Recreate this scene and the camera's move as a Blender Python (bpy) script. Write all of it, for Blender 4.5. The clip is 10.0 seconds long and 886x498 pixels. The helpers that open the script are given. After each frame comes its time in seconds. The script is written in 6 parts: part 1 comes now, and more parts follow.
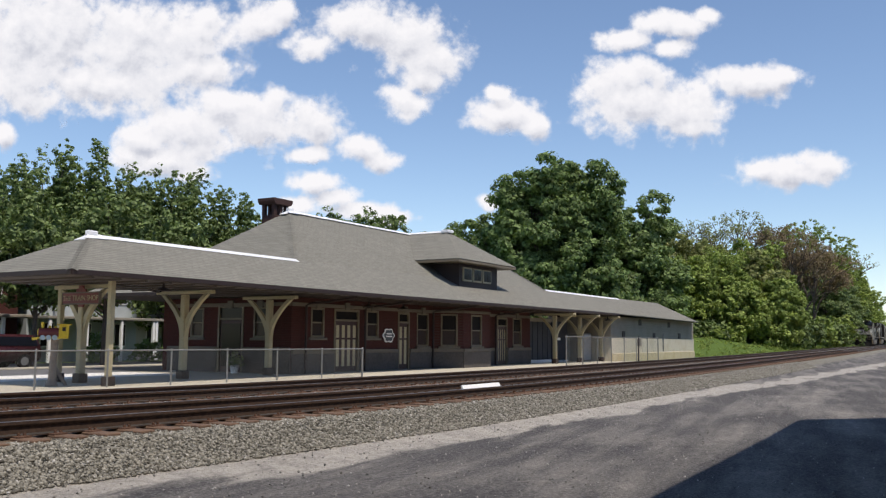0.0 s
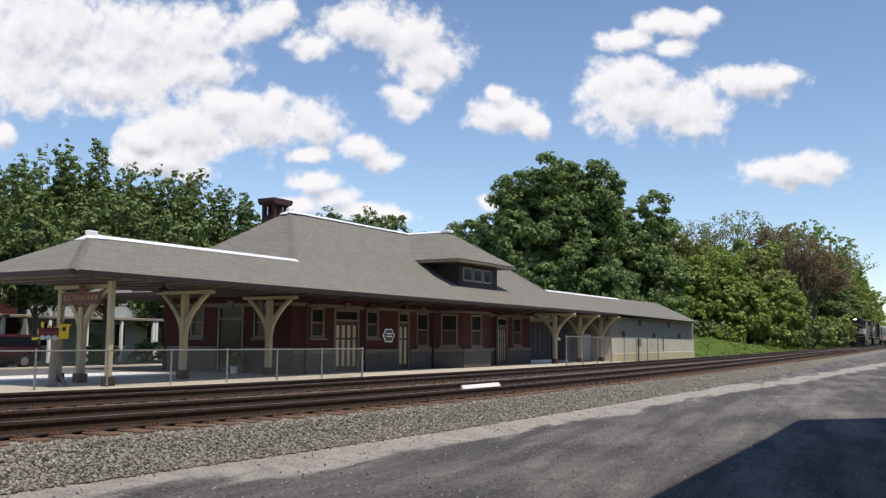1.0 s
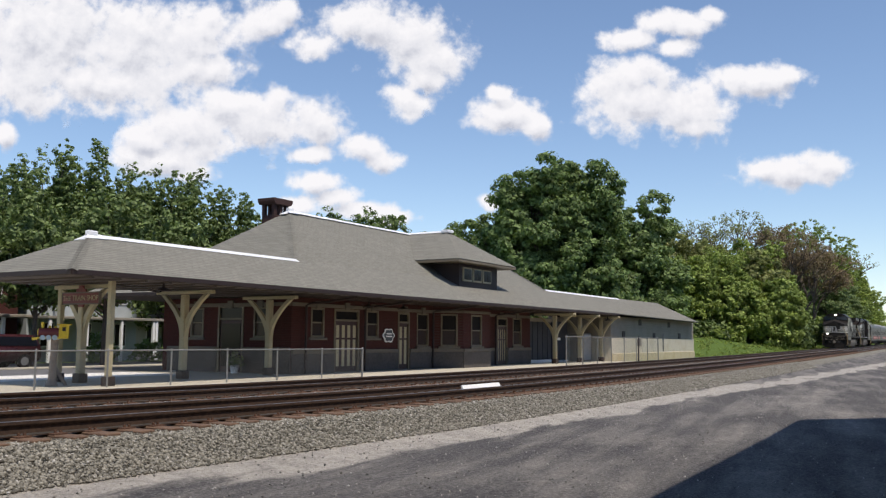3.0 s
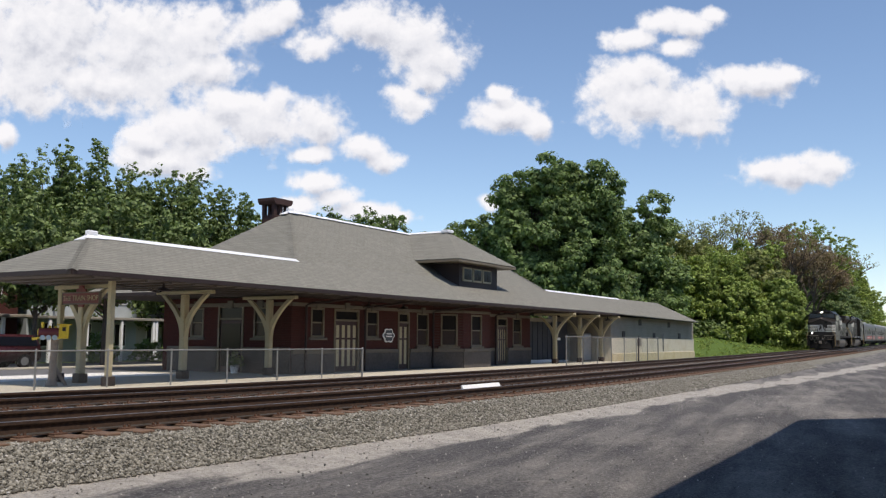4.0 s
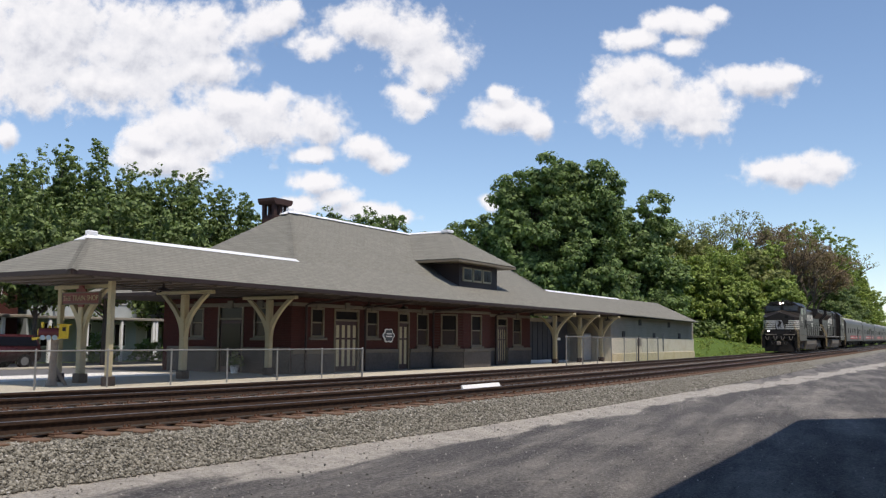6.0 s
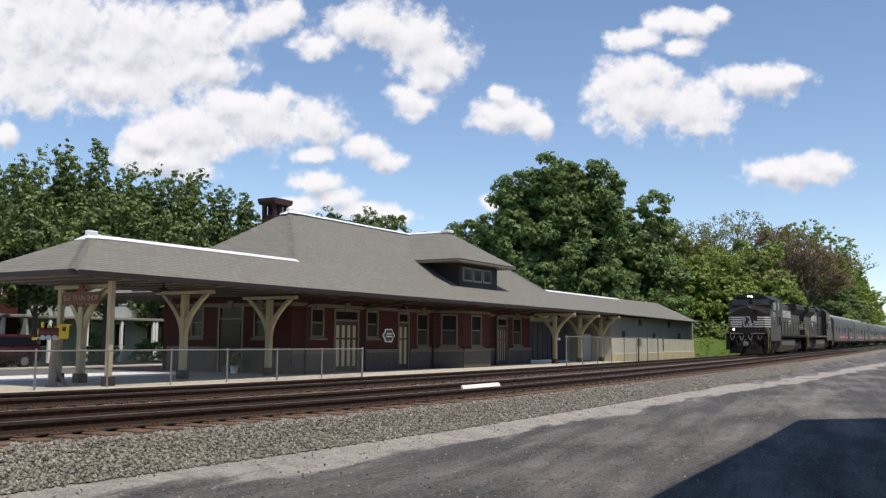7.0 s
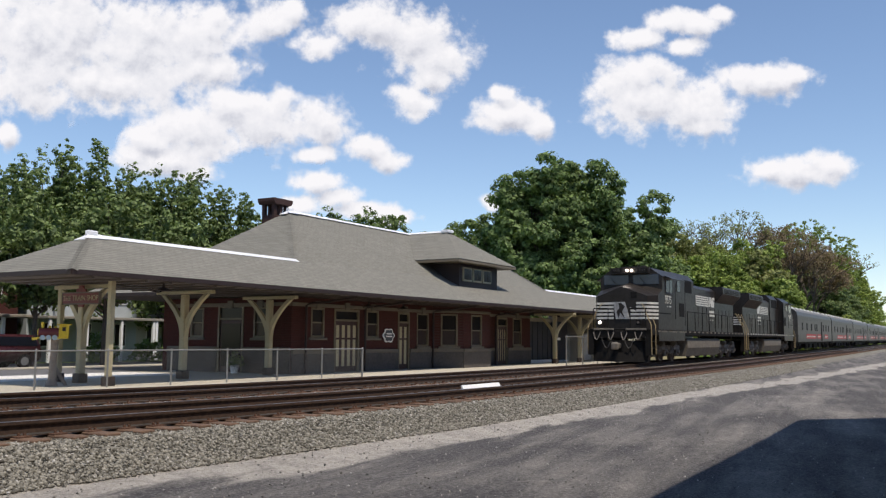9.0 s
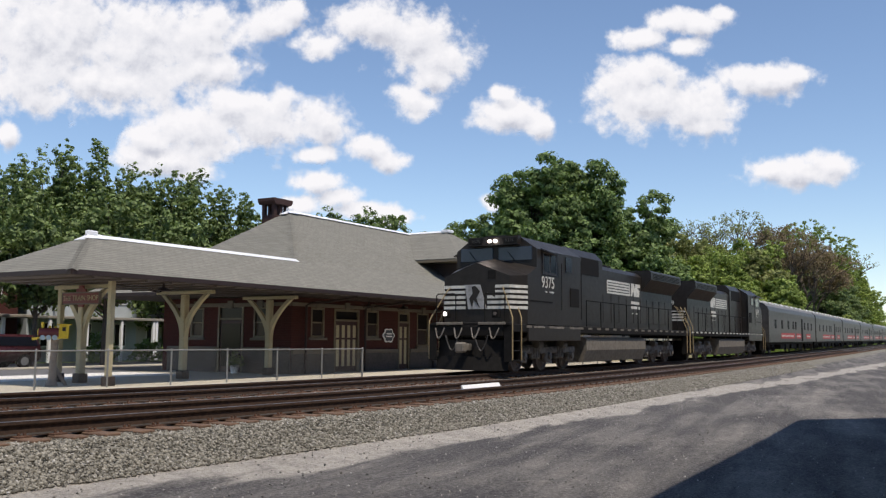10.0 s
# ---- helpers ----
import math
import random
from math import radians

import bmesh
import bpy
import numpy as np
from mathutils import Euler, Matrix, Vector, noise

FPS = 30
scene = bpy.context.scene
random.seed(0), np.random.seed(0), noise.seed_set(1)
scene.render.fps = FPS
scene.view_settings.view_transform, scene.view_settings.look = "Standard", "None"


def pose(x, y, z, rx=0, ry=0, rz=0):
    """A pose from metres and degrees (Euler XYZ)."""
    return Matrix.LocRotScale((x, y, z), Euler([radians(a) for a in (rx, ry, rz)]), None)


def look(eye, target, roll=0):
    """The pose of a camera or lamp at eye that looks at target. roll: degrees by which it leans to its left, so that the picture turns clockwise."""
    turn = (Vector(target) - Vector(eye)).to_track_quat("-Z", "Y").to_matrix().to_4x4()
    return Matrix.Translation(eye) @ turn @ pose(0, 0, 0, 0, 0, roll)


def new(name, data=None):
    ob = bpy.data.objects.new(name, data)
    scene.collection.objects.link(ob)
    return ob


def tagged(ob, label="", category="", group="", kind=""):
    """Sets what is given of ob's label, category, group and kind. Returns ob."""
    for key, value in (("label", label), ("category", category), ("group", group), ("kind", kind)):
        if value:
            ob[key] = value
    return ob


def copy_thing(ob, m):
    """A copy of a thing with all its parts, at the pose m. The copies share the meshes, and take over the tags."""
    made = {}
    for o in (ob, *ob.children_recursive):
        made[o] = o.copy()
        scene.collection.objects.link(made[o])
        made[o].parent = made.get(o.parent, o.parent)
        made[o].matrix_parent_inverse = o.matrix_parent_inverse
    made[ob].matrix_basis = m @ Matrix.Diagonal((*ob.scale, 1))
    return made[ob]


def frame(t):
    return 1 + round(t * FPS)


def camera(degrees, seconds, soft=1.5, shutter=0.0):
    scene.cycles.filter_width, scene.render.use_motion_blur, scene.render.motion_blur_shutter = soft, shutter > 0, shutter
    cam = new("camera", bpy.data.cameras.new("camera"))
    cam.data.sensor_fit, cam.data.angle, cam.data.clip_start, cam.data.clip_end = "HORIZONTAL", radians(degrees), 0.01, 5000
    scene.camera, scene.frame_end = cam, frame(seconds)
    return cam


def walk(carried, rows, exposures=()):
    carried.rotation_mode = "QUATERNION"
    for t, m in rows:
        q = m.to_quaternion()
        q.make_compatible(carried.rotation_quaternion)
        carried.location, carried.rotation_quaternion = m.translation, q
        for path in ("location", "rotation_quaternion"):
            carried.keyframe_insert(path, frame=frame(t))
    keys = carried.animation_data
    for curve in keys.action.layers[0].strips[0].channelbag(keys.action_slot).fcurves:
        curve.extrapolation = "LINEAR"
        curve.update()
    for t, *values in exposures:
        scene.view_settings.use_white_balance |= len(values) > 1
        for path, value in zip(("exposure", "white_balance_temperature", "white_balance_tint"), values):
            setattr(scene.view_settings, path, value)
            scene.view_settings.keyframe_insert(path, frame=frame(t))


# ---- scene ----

# The camera stands on a tripod at the edge of a gravel lot; x runs along the
# railway (away to the right), y across it, z = 0 is the top of the rails.
cam = camera(52.726, 10.0, soft=1.3)
EYE = Vector((0.0, 0.0, 1.057))
YAW, PITCH, ROLL = radians(30.954), radians(5.747), 0.417
AIM = Vector((math.cos(YAW) * math.cos(PITCH), math.sin(YAW) * math.cos(PITCH), math.sin(PITCH)))
STAND = look(EYE, EYE + AIM * 10, ROLL)
walk(cam, [(0.0, STAND), (10.0, STAND)], exposures=[(0.0, 0.0, 6900.0, 13.0), (10.0, 0.0, 6900.0, 13.0)])

# ---------------------------------------------------------------- light
LEAN_X, LEAN_Y = 0.20, 0.43      # how far a shadow falls for each metre of height
SUN_EL, SUN_AZ = math.atan(1 / math.hypot(LEAN_X, LEAN_Y)), math.atan2(-LEAN_Y, -LEAN_X)
world = bpy.data.worlds.new("world")
scene.world = world
world.use_nodes = True
wt = world.node_tree
sky = wt.nodes.new("ShaderNodeTexSky")
sky.sky_type = "NISHITA"
sky.sun_disc = False
sky.sun_elevation = SUN_EL
sky.sun_rotation = math.pi / 2 - SUN_AZ
sky.air_density = 0.95
sky.dust_density = 0.0
sky.ozone_density = 4.0
wt.links.new(sky.outputs[0], wt.nodes["Background"].inputs[0])
wt.nodes["Background"].inputs[1].default_value = 0.153
sun = new("sun", bpy.data.lights.new("sun", "SUN"))
sun.data.energy = 4.1
sun.data.angle = radians(0.53)
sun.data.color = (1.0, 0.94, 0.85)
SUN_FROM = Vector((math.cos(SUN_AZ) * math.cos(SUN_EL), math.sin(SUN_AZ) * math.cos(SUN_EL), math.sin(SUN_EL)))
sun.matrix_world = look(SUN_FROM * 60, (0, 0, 0))

# ---------------------------------------------------------------- materials


class Nodes:
    """A short way to write node trees."""

    def __init__(self, name):
        self.m = bpy.data.materials.new(name)
        self.m.use_nodes = True
        self.t = self.m.node_tree
        self.bsdf = self.t.nodes["Principled BSDF"]
        self.out = self.t.nodes["Material Output"]

    def add(self, kind, **values):
        n = self.t.nodes.new(kind)
        for k, v in values.items():
            n.inputs[k.replace("_", " ")].default_value = v
        return n

    def link(self, a, b):
        self.t.links.new(a, b)

    def coords(self, scale=(1, 1, 1), which="Object"):
        c = self.t.nodes.new("ShaderNodeTexCoord")
        m = self.t.nodes.new("ShaderNodeMapping")
        m.inputs["Scale"].default_value = scale
        self.link(c.outputs[which], m.inputs["Vector"])
        return m.outputs[0]

    def world_coords(self, scale=(1, 1, 1)):
        c = self.t.nodes.new("ShaderNodeNewGeometry")
        m = self.t.nodes.new("ShaderNodeMapping")
        m.inputs["Scale"].default_value = scale
        self.link(c.outputs["Position"], m.inputs["Vector"])
        return m.outputs[0]

    def noise(self, vec, scale, detail=4.0, rough=0.55):
        n = self.add("ShaderNodeTexNoise", Scale=scale, Detail=detail, Roughness=rough)
        self.link(vec, n.inputs["Vector"])
        return n.outputs["Fac"]

    def ramp(self, fac, stops):
        n = self.t.nodes.new("ShaderNodeValToRGB")
        e = n.color_ramp.elements
        e[0].position, e[0].color = stops[0][0], (*stops[0][1], 1)
        e[1].position, e[1].color = stops[-1][0], (*stops[-1][1], 1)
        for pos, col in stops[1:-1]:
            x = e.new(pos)
            x.color = (*col, 1)
        self.link(fac, n.inputs[0])
        return n.outputs[0]

    def mix(self, fac, a, b, blend="MIX"):
        n = self.t.nodes.new("ShaderNodeMix")
        n.data_type, n.blend_type = "RGBA", blend
        for val, sock in ((fac, n.inputs[0]), (a, n.inputs[6]), (b, n.inputs[7])):
            if isinstance(val, (int, float)):
                sock.default_value = val
            elif isinstance(val, tuple):
                sock.default_value = (*val, 1)
            else:
                self.link(val, sock)
        return n.outputs[2]

    def math(self, op, a, b=0.0, c=0.0):
        n = self.t.nodes.new("ShaderNodeMath")
        n.operation = op
        for val, sock in zip((a, b, c), n.inputs):
            if isinstance(val, (int, float)):
                sock.default_value = val
            else:
                self.link(val, sock)
        return n.outputs[0]

    def bump(self, height, strength=0.3, distance=0.02):
        n = self.add("ShaderNodeBump", Strength=strength, Distance=distance)
        self.link(height, n.inputs["Height"])
        self.link(n.outputs[0], self.bsdf.inputs["Normal"])

    def done(self, color=None, rough=0.7, metal=0.0, spec=0.5):
        b = self.bsdf.inputs
        if color is not None:
            if isinstance(color, tuple):
                b["Base Color"].default_value = (*color, 1)
            else:
                self.link(color, b["Base Color"])
        if isinstance(rough, (int, float)):
            b["Roughness"].default_value = rough
        else:
            self.link(rough, b["Roughness"])
        b["Metallic"].default_value = metal
        b["Specular IOR Level"].default_value = spec
        return self.m


def shade(c, k):
    return tuple(min(1.0, v * k) for v in c)


def plain(name, color, rough=0.6, metal=0.0, vary=0.25, grain=18.0, blotch=0.8, bump=0.15, spec=0.5, dirt=None):
    """Paint, metal, stone: a colour with fine grain, broad blotches and a little relief."""
    n = Nodes(name)
    v = n.world_coords()
    fine, broad = n.noise(v, grain), n.noise(v, blotch, 3.0)
    col = n.ramp(fine, [(0.3, shade(color, 1 - vary * 0.5)), (0.7, shade(color, 1 + vary * 0.5))])
    other = dirt or shade(color, 1 - vary)
    col = n.mix(n.math("MULTIPLY", n.ramp(broad, [(0.45, (0, 0, 0)), (0.75, (1, 1, 1))]), 0.6), col, other)
    n.bump(fine, bump, 0.01)
    return n.done(col, n.math("ADD", n.math("MULTIPLY", broad, 0.2), rough - 0.1), metal, spec)


def painted(name, color, rough=0.35, vary=0.2, grain=6.0, dust=0.08, gloss=0.3):
    """The same, bound to the thing itself, for things that move."""
    n = Nodes(name)
    v = n.coords()
    fine, broad = n.noise(v, grain), n.noise(v, 0.7, 3.0)
    col = n.ramp(fine, [(0.3, shade(color, 1 - vary)), (0.7, shade(color, 1 + vary))])
    col = n.mix(n.math("MULTIPLY", broad, dust), col, (0.16, 0.14, 0.12))
    return n.done(col, n.math("ADD", n.math("MULTIPLY", fine, 0.3), rough - 0.1), 0.0, gloss)


def glowing(name, color, strength):
    n = Nodes(name)
    n.bsdf.inputs["Emission Color"].default_value = (*color, 1)
    n.bsdf.inputs["Emission Strength"].default_value = strength
    return n.done(color, 0.3)


def ground_material():
    """Lot: dark crushed stone with pale dusty wheel lines; ballast shoulder; grass beyond the railway."""
    n = Nodes("gravel_ground")
    v = n.world_coords()
    turned = n.t.nodes.new("ShaderNodeMapping")
    turned.inputs["Rotation"].default_value = (0, 0, radians(-9))
    n.link(v, turned.inputs["Vector"])
    drawn = n.t.nodes.new("ShaderNodeMapping")
    drawn.inputs["Scale"].default_value = (0.20, 1.5, 1)
    n.link(turned.outputs[0], drawn.inputs["Vector"])
    along = drawn.outputs[0]
    fine, mid, streak, wide = n.noise(v, 22.0, 6.0, 0.8), n.noise(v, 3.0, 5.0, 0.65), n.noise(along, 1.0, 5.0, 0.6), n.noise(v, 0.35, 3.0)
    dark = n.ramp(fine, [(0.34, (0.035, 0.034, 0.033)), (0.52, (0.105, 0.101, 0.102)), (0.70, (0.27, 0.255, 0.24))])
    pale = n.ramp(fine, [(0.30, (0.24, 0.225, 0.20)), (0.70, (0.60, 0.56, 0.50))])
    stone = n.ramp(fine, [(0.25, (0.06, 0.056, 0.046)), (0.5, (0.19, 0.18, 0.15)), (0.8, (0.42, 0.405, 0.35))])
    uvn = n.t.nodes.new("ShaderNodeUVMap")
    sep = n.t.nodes.new("ShaderNodeSeparateXYZ")
    n.link(uvn.outputs[0], sep.inputs[0])
    reach = n.math("MULTIPLY", n.math("MAXIMUM", n.math("SUBTRACT", sep.outputs[0], 24.0), 0.0), 0.055)
    off = n.math("ADD", n.math("ADD", sep.outputs[1], reach), n.math("MULTIPLY_ADD", n.math("SUBTRACT", streak, 0.5), 2.0, n.math("MULTIPLY", n.math("SUBTRACT", wide, 0.5), 1.6)))
    # off: metres from the middle between the tracks
    band = n.ramp(n.math("MULTIPLY_ADD", off, 0.05, 0.5), [(0.0, (0, 0, 0)), (0.228, (0, 0, 0)), (0.242, (1, 1, 1)), (0.292, (1, 1, 1)), (0.302, (0, 0, 0))])
    streaks = n.ramp(n.math("MULTIPLY_ADD", wide, 0.4, n.math("MULTIPLY", streak, 0.9)), [(0.58, (0, 0, 0)), (0.86, (1, 1, 1))])
    dusty = n.math("MAXIMUM", n.math("MULTIPLY", band, n.math("MINIMUM", n.math("MULTIPLY_ADD", mid, 1.5, 0.12), 1.0)), n.math("MULTIPLY", streaks, n.math("MULTIPLY", mid, 0.9)))
    lot = n.mix(dusty, dark, pale)
    off2 = n.math("ADD", sep.outputs[1], n.math("MULTIPLY", n.math("SUBTRACT", mid, 0.5), 0.7))
    is_ballast = n.ramp(n.math("MULTIPLY_ADD", off2, 0.05, 0.5), [(0.283, (0, 0, 0)), (0.292, (1, 1, 1)), (0.69, (1, 1, 1)), (0.72, (0, 0, 0))])
    rusted = n.ramp(n.math("MULTIPLY_ADD", off2, 0.05, 0.5), [(0.322, (0, 0, 0)), (0.338, (1, 1, 1)), (0.50, (0.35, 0.35, 0.35)), (0.64, (1, 1, 1)), (0.665, (0, 0, 0))])
    stone = n.mix(n.math("MULTIPLY", rusted, 0.62), stone, (0.16, 0.095, 0.058))
    col = n.mix(is_ballast, lot, stone)
    grass = n.ramp(n.noise(v, 9.0, 6.0, 0.7), [(0.3, (0.055, 0.095, 0.018)), (0.55, (0.095, 0.15, 0.032)), (0.8, (0.15, 0.18, 0.055))])
    is_grass = n.ramp(n.math("MULTIPLY_ADD", off2, 0.02, 0.5), [(0.60, (0, 0, 0)), (0.612, (1, 1, 1))])
    col = n.mix(is_grass, col, grass)
    n.bump(n.math("ADD", fine, n.math("MULTIPLY", mid, 0.6)), 0.8, 0.05)
    return n.done(col, 0.95, 0.0, 0.15)


def brick_material():
    n = Nodes("red_brick")
    v = n.world_coords()
    c = n.t.nodes.new("ShaderNodeSeparateXYZ")
    n.link(v, c.inputs[0])
    j = n.t.nodes.new("ShaderNodeCombineXYZ")
    n.link(n.math("ADD", c.outputs[0], c.outputs[1]), j.inputs[0])
    n.link(c.outputs[2], j.inputs[1])
    b = n.t.nodes.new("ShaderNodeTexBrick")
    b.inputs["Scale"].default_value = 1.0
    b.inputs["Brick Width"].default_value = 0.21
    b.inputs["Row Height"].default_value = 0.07
    b.inputs["Mortar Size"].default_value = 0.006
    b.inputs["Color1"].default_value = (0.058, 0.016, 0.013, 1)
    b.inputs["Color2"].default_value = (0.078, 0.021, 0.017, 1)
    b.inputs["Mortar"].default_value = (0.075, 0.04, 0.034, 1)
    n.link(j.outputs[0], b.inputs["Vector"])
    col = n.mix(n.math("MULTIPLY", n.noise(v, 0.7, 4.0), 0.5), b.outputs[0], (0.05, 0.015, 0.012))
    n.bump(n.math("SUBTRACT", 1.0, b.outputs[1]), 0.5, 0.006)
    return n.done(col, 0.85, 0.0, 0.25)


def shingle_material(name, lo, hi):
    """Weathered asphalt shingles: courses, tabs, and blotches of fading."""
    n = Nodes(name)
    v = n.world_coords()
    c = n.t.nodes.new("ShaderNodeSeparateXYZ")
    n.link(v, c.inputs[0])
    j = n.t.nodes.new("ShaderNodeCombineXYZ")
    n.link(n.math("ADD", c.outputs[0], n.math("MULTIPLY", c.outputs[1], 0.31)), j.inputs[0])
    n.link(c.outputs[2], j.inputs[1])
    b = n.t.nodes.new("ShaderNodeTexBrick")
    b.inputs["Scale"].default_value = 1.0
    b.inputs["Brick Width"].default_value = 0.30
    b.inputs["Row Height"].default_value = 0.068
    b.inputs["Mortar Size"].default_value = 0.011
    b.inputs["Mortar Smooth"].default_value = 0.6
    b.inputs["Color1"].default_value = (*lo, 1)
    b.inputs["Color2"].default_value = (*hi, 1)
    b.inputs["Mortar"].default_value = (*shade(lo, 0.42), 1)
    n.link(j.outputs[0], b.inputs["Vector"])
    fine, broad = n.noise(v, 40.0, 4.0), n.noise(n.world_coords((0.5, 1, 0.5)), 1.0, 4.0)
    col = n.mix(0.35, b.outputs[0], n.ramp(fine, [(0.3, shade(lo, 0.8)), (0.7, shade(hi, 1.15))]))
    col = n.mix(n.math("MULTIPLY", broad, 0.35), col, shade(lo, 0.75))
    n.bump(n.math("ADD", n.math("SUBTRACT", 1.0, b.outputs[1]), n.math("MULTIPLY", fine, 0.4)), 0.5, 0.012)
    return n.done(col, 0.95, 0.0, 0.15)


def leaf_material(name, lo, hi):
    n = Nodes(name)
    g = n.t.nodes.new("ShaderNodeNewGeometry")
    col = n.ramp(g.outputs["Random Per Island"], [(0.0, lo), (0.6, hi), (1.0, shade(hi, 1.35))])
    n.done(col, 0.6, 0.0, 0.3)
    tr = n.add("ShaderNodeBsdfTranslucent")
    n.link(n.mix(1.0, col, (1.0, 1.15, 0.5), "MULTIPLY"), tr.inputs[0])
    mx = n.add("ShaderNodeMixShader", Fac=0.24)
    n.link(n.bsdf.outputs[0], mx.inputs[1])
    n.link(tr.outputs[0], mx.inputs[2])
    n.link(mx.outputs[0], n.out.inputs[0])
    return n.m


def glass_material(name, tint=(0.024, 0.021, 0.020), rough=0.12):
    """Glass in front of a dark room."""
    n = Nodes(name)
    v = n.world_coords()
    n.bump(n.noise(v, 2.5, 2.0), 0.05, 0.02)
    return n.done(tint, rough, 0.0, 0.16)


def rail_material():
    n = Nodes("rail_steel")
    g = n.t.nodes.new("ShaderNodeNewGeometry")
    s = n.t.nodes.new("ShaderNodeSeparateXYZ")
    n.link(g.outputs["Position"], s.inputs[0])
    up = n.t.nodes.new("ShaderNodeSeparateXYZ")
    n.link(g.outputs["Normal"], up.inputs[0])
    top = n.math("GREATER_THAN", up.outputs[2], 0.9)
    rust = n.ramp(n.noise(n.world_coords(), 14.0, 5.0), [(0.3, (0.032, 0.018, 0.012)), (0.7, (0.085, 0.048, 0.030))])
    col = n.mix(top, rust, (0.30, 0.285, 0.265))
    n.link(top, n.bsdf.inputs["Metallic"])
    r = n.math("MULTIPLY_ADD", top, -0.40, 0.85)
    m = n.done(col, r)
    n.link(top, n.bsdf.inputs["Metallic"])
    return m


M_GROUND = ground_material()
M_BRICK = brick_material()
M_SHINGLE = shingle_material("grey_shingle", (0.192, 0.186, 0.160), (0.268, 0.259, 0.222))
M_RIDGE = plain("white_ridge_metal", (0.78, 0.79, 0.80), 0.45, 0.0, 0.15)
M_FASCIA = plain("dark_brown_trim", (0.030, 0.017, 0.015), 0.6)
M_SOFFIT = plain("soffit_boards", (0.080, 0.062, 0.052), 0.7)
M_CREAM = plain("cream_paint", (0.46, 0.40, 0.25), 0.55, 0.0, 0.18, dirt=(0.32, 0.27, 0.17))
M_STONE = plain("brown_grey_stone", (0.088, 0.078, 0.071), 0.85, 0.0, 0.4, 9.0, 1.2, 0.5)
M_TRIM = plain("stone_trim", (0.145, 0.124, 0.096), 0.75, 0.0, 0.3)
M_FRAME = plain("tan_window_frame", (0.165, 0.135, 0.088), 0.55)
M_DOOR = plain("dark_red_door", (0.045, 0.016, 0.014), 0.5)
M_GLASS = glass_material("window_glass")
M_GLASS_BLIND = glass_material("glass_over_drawn_blind", (0.060, 0.046, 0.042))
M_CONCRETE = plain("platform_concrete", (0.50, 0.455, 0.36), 0.9, 0.0, 0.3, 22.0, 0.5, 0.3)
M_BLOCK = plain("white_block_wall", (0.56, 0.53, 0.44), 0.9, 0.0, 0.2, 12.0, 0.9, 0.3, dirt=(0.46, 0.40, 0.28))
M_SIDING = plain("grey_siding", (0.275, 0.248, 0.205), 0.7)
M_TIE = plain("creosoted_tie", (0.13, 0.078, 0.05), 0.9, 0.0, 0.5, 20.0, 1.5, 0.6, dirt=(0.20, 0.12, 0.075))
M_RAIL = rail_material()
M_RUST = plain("rusty_steel", (0.12, 0.062, 0.038), 0.9, 0.0, 0.5, 25.0, 3.0, 0.4)
M_STEEL = plain("galvanised_steel", (0.22, 0.22, 0.215), 0.55, 0.4, 0.25)
M_WIRE = plain("weathered_wire", (0.16, 0.16, 0.155), 0.6, 0.3, 0.2)
M_WHITE = plain("white_board", (0.88, 0.88, 0.87), 0.6, 0.0, 0.06)
M_YELLOW = plain("yellow_paint", (0.72, 0.52, 0.04), 0.5)
M_RED = plain("red_sign_paint", (0.17, 0.032, 0.03), 0.5)
M_BARK = plain("bark", (0.11, 0.085, 0.065), 0.95, 0.0, 0.5, 12.0, 2.0, 0.8)
M_TRUNK_OLD = plain("bare_grey_wood", (0.27, 0.22, 0.18), 0.9, 0.0, 0.4, 12.0, 2.0, 0.6)
M_LEAF_LEFT = leaf_material("green_leaves", (0.058, 0.092, 0.032), (0.165, 0.220, 0.078))
M_LEAF_DARK = leaf_material("dark_maple_leaves", (0.045, 0.080, 0.027), (0.165, 0.235, 0.078))
M_LEAF_SPRING = leaf_material("spring_leaves", (0.100, 0.142, 0.034), (0.240, 0.305, 0.070))
M_LEAF_OLIVE = leaf_material("olive_leaves", (0.12, 0.14, 0.05), (0.26, 0.275, 0.10))
M_LEAF_RED = leaf_material("russet_leaves", (0.16, 0.115, 0.075), (0.27, 0.20, 0.13))
M_BLACK = painted("black_locomotive_paint", (0.0205, 0.0175, 0.0153), 0.38, 0.25, 6.0, 0.06, 0.20)
M_WINDSCREEN = painted("tinted_windscreen", (0.022, 0.030, 0.048), 0.12, 0.1, 6.0, 0.02, 0.5)
M_UNDER = painted("grimy_running_gear", (0.010, 0.0095, 0.009), 0.75, 0.4, 6.0, 0.06, 0.12)
M_TANK = painted("dusty_fuel_tank", (0.165, 0.147, 0.120), 0.8, 0.3, 6.0, 0.2)
M_LOCO_WHITE = painted("white_lettering", (0.60, 0.59, 0.53), 0.5, 0.2)
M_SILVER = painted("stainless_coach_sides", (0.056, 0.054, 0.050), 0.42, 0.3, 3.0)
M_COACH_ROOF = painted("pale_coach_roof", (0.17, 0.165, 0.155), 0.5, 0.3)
M_COACH_RED = painted("red_coach_lettering", (0.42, 0.03, 0.035), 0.5)
M_WHEEL = painted("worn_wheel_steel", (0.12, 0.10, 0.09), 0.5)
M_CABGLASS = painted("cab_glass", (0.012, 0.014, 0.020), 0.15, 0.1, 6.0, 0.02, 0.18)
M_DARKPANE = painted("dim_coach_pane", (0.010, 0.011, 0.013), 0.5, 0.2, 6.0, 0.02, 0.10)
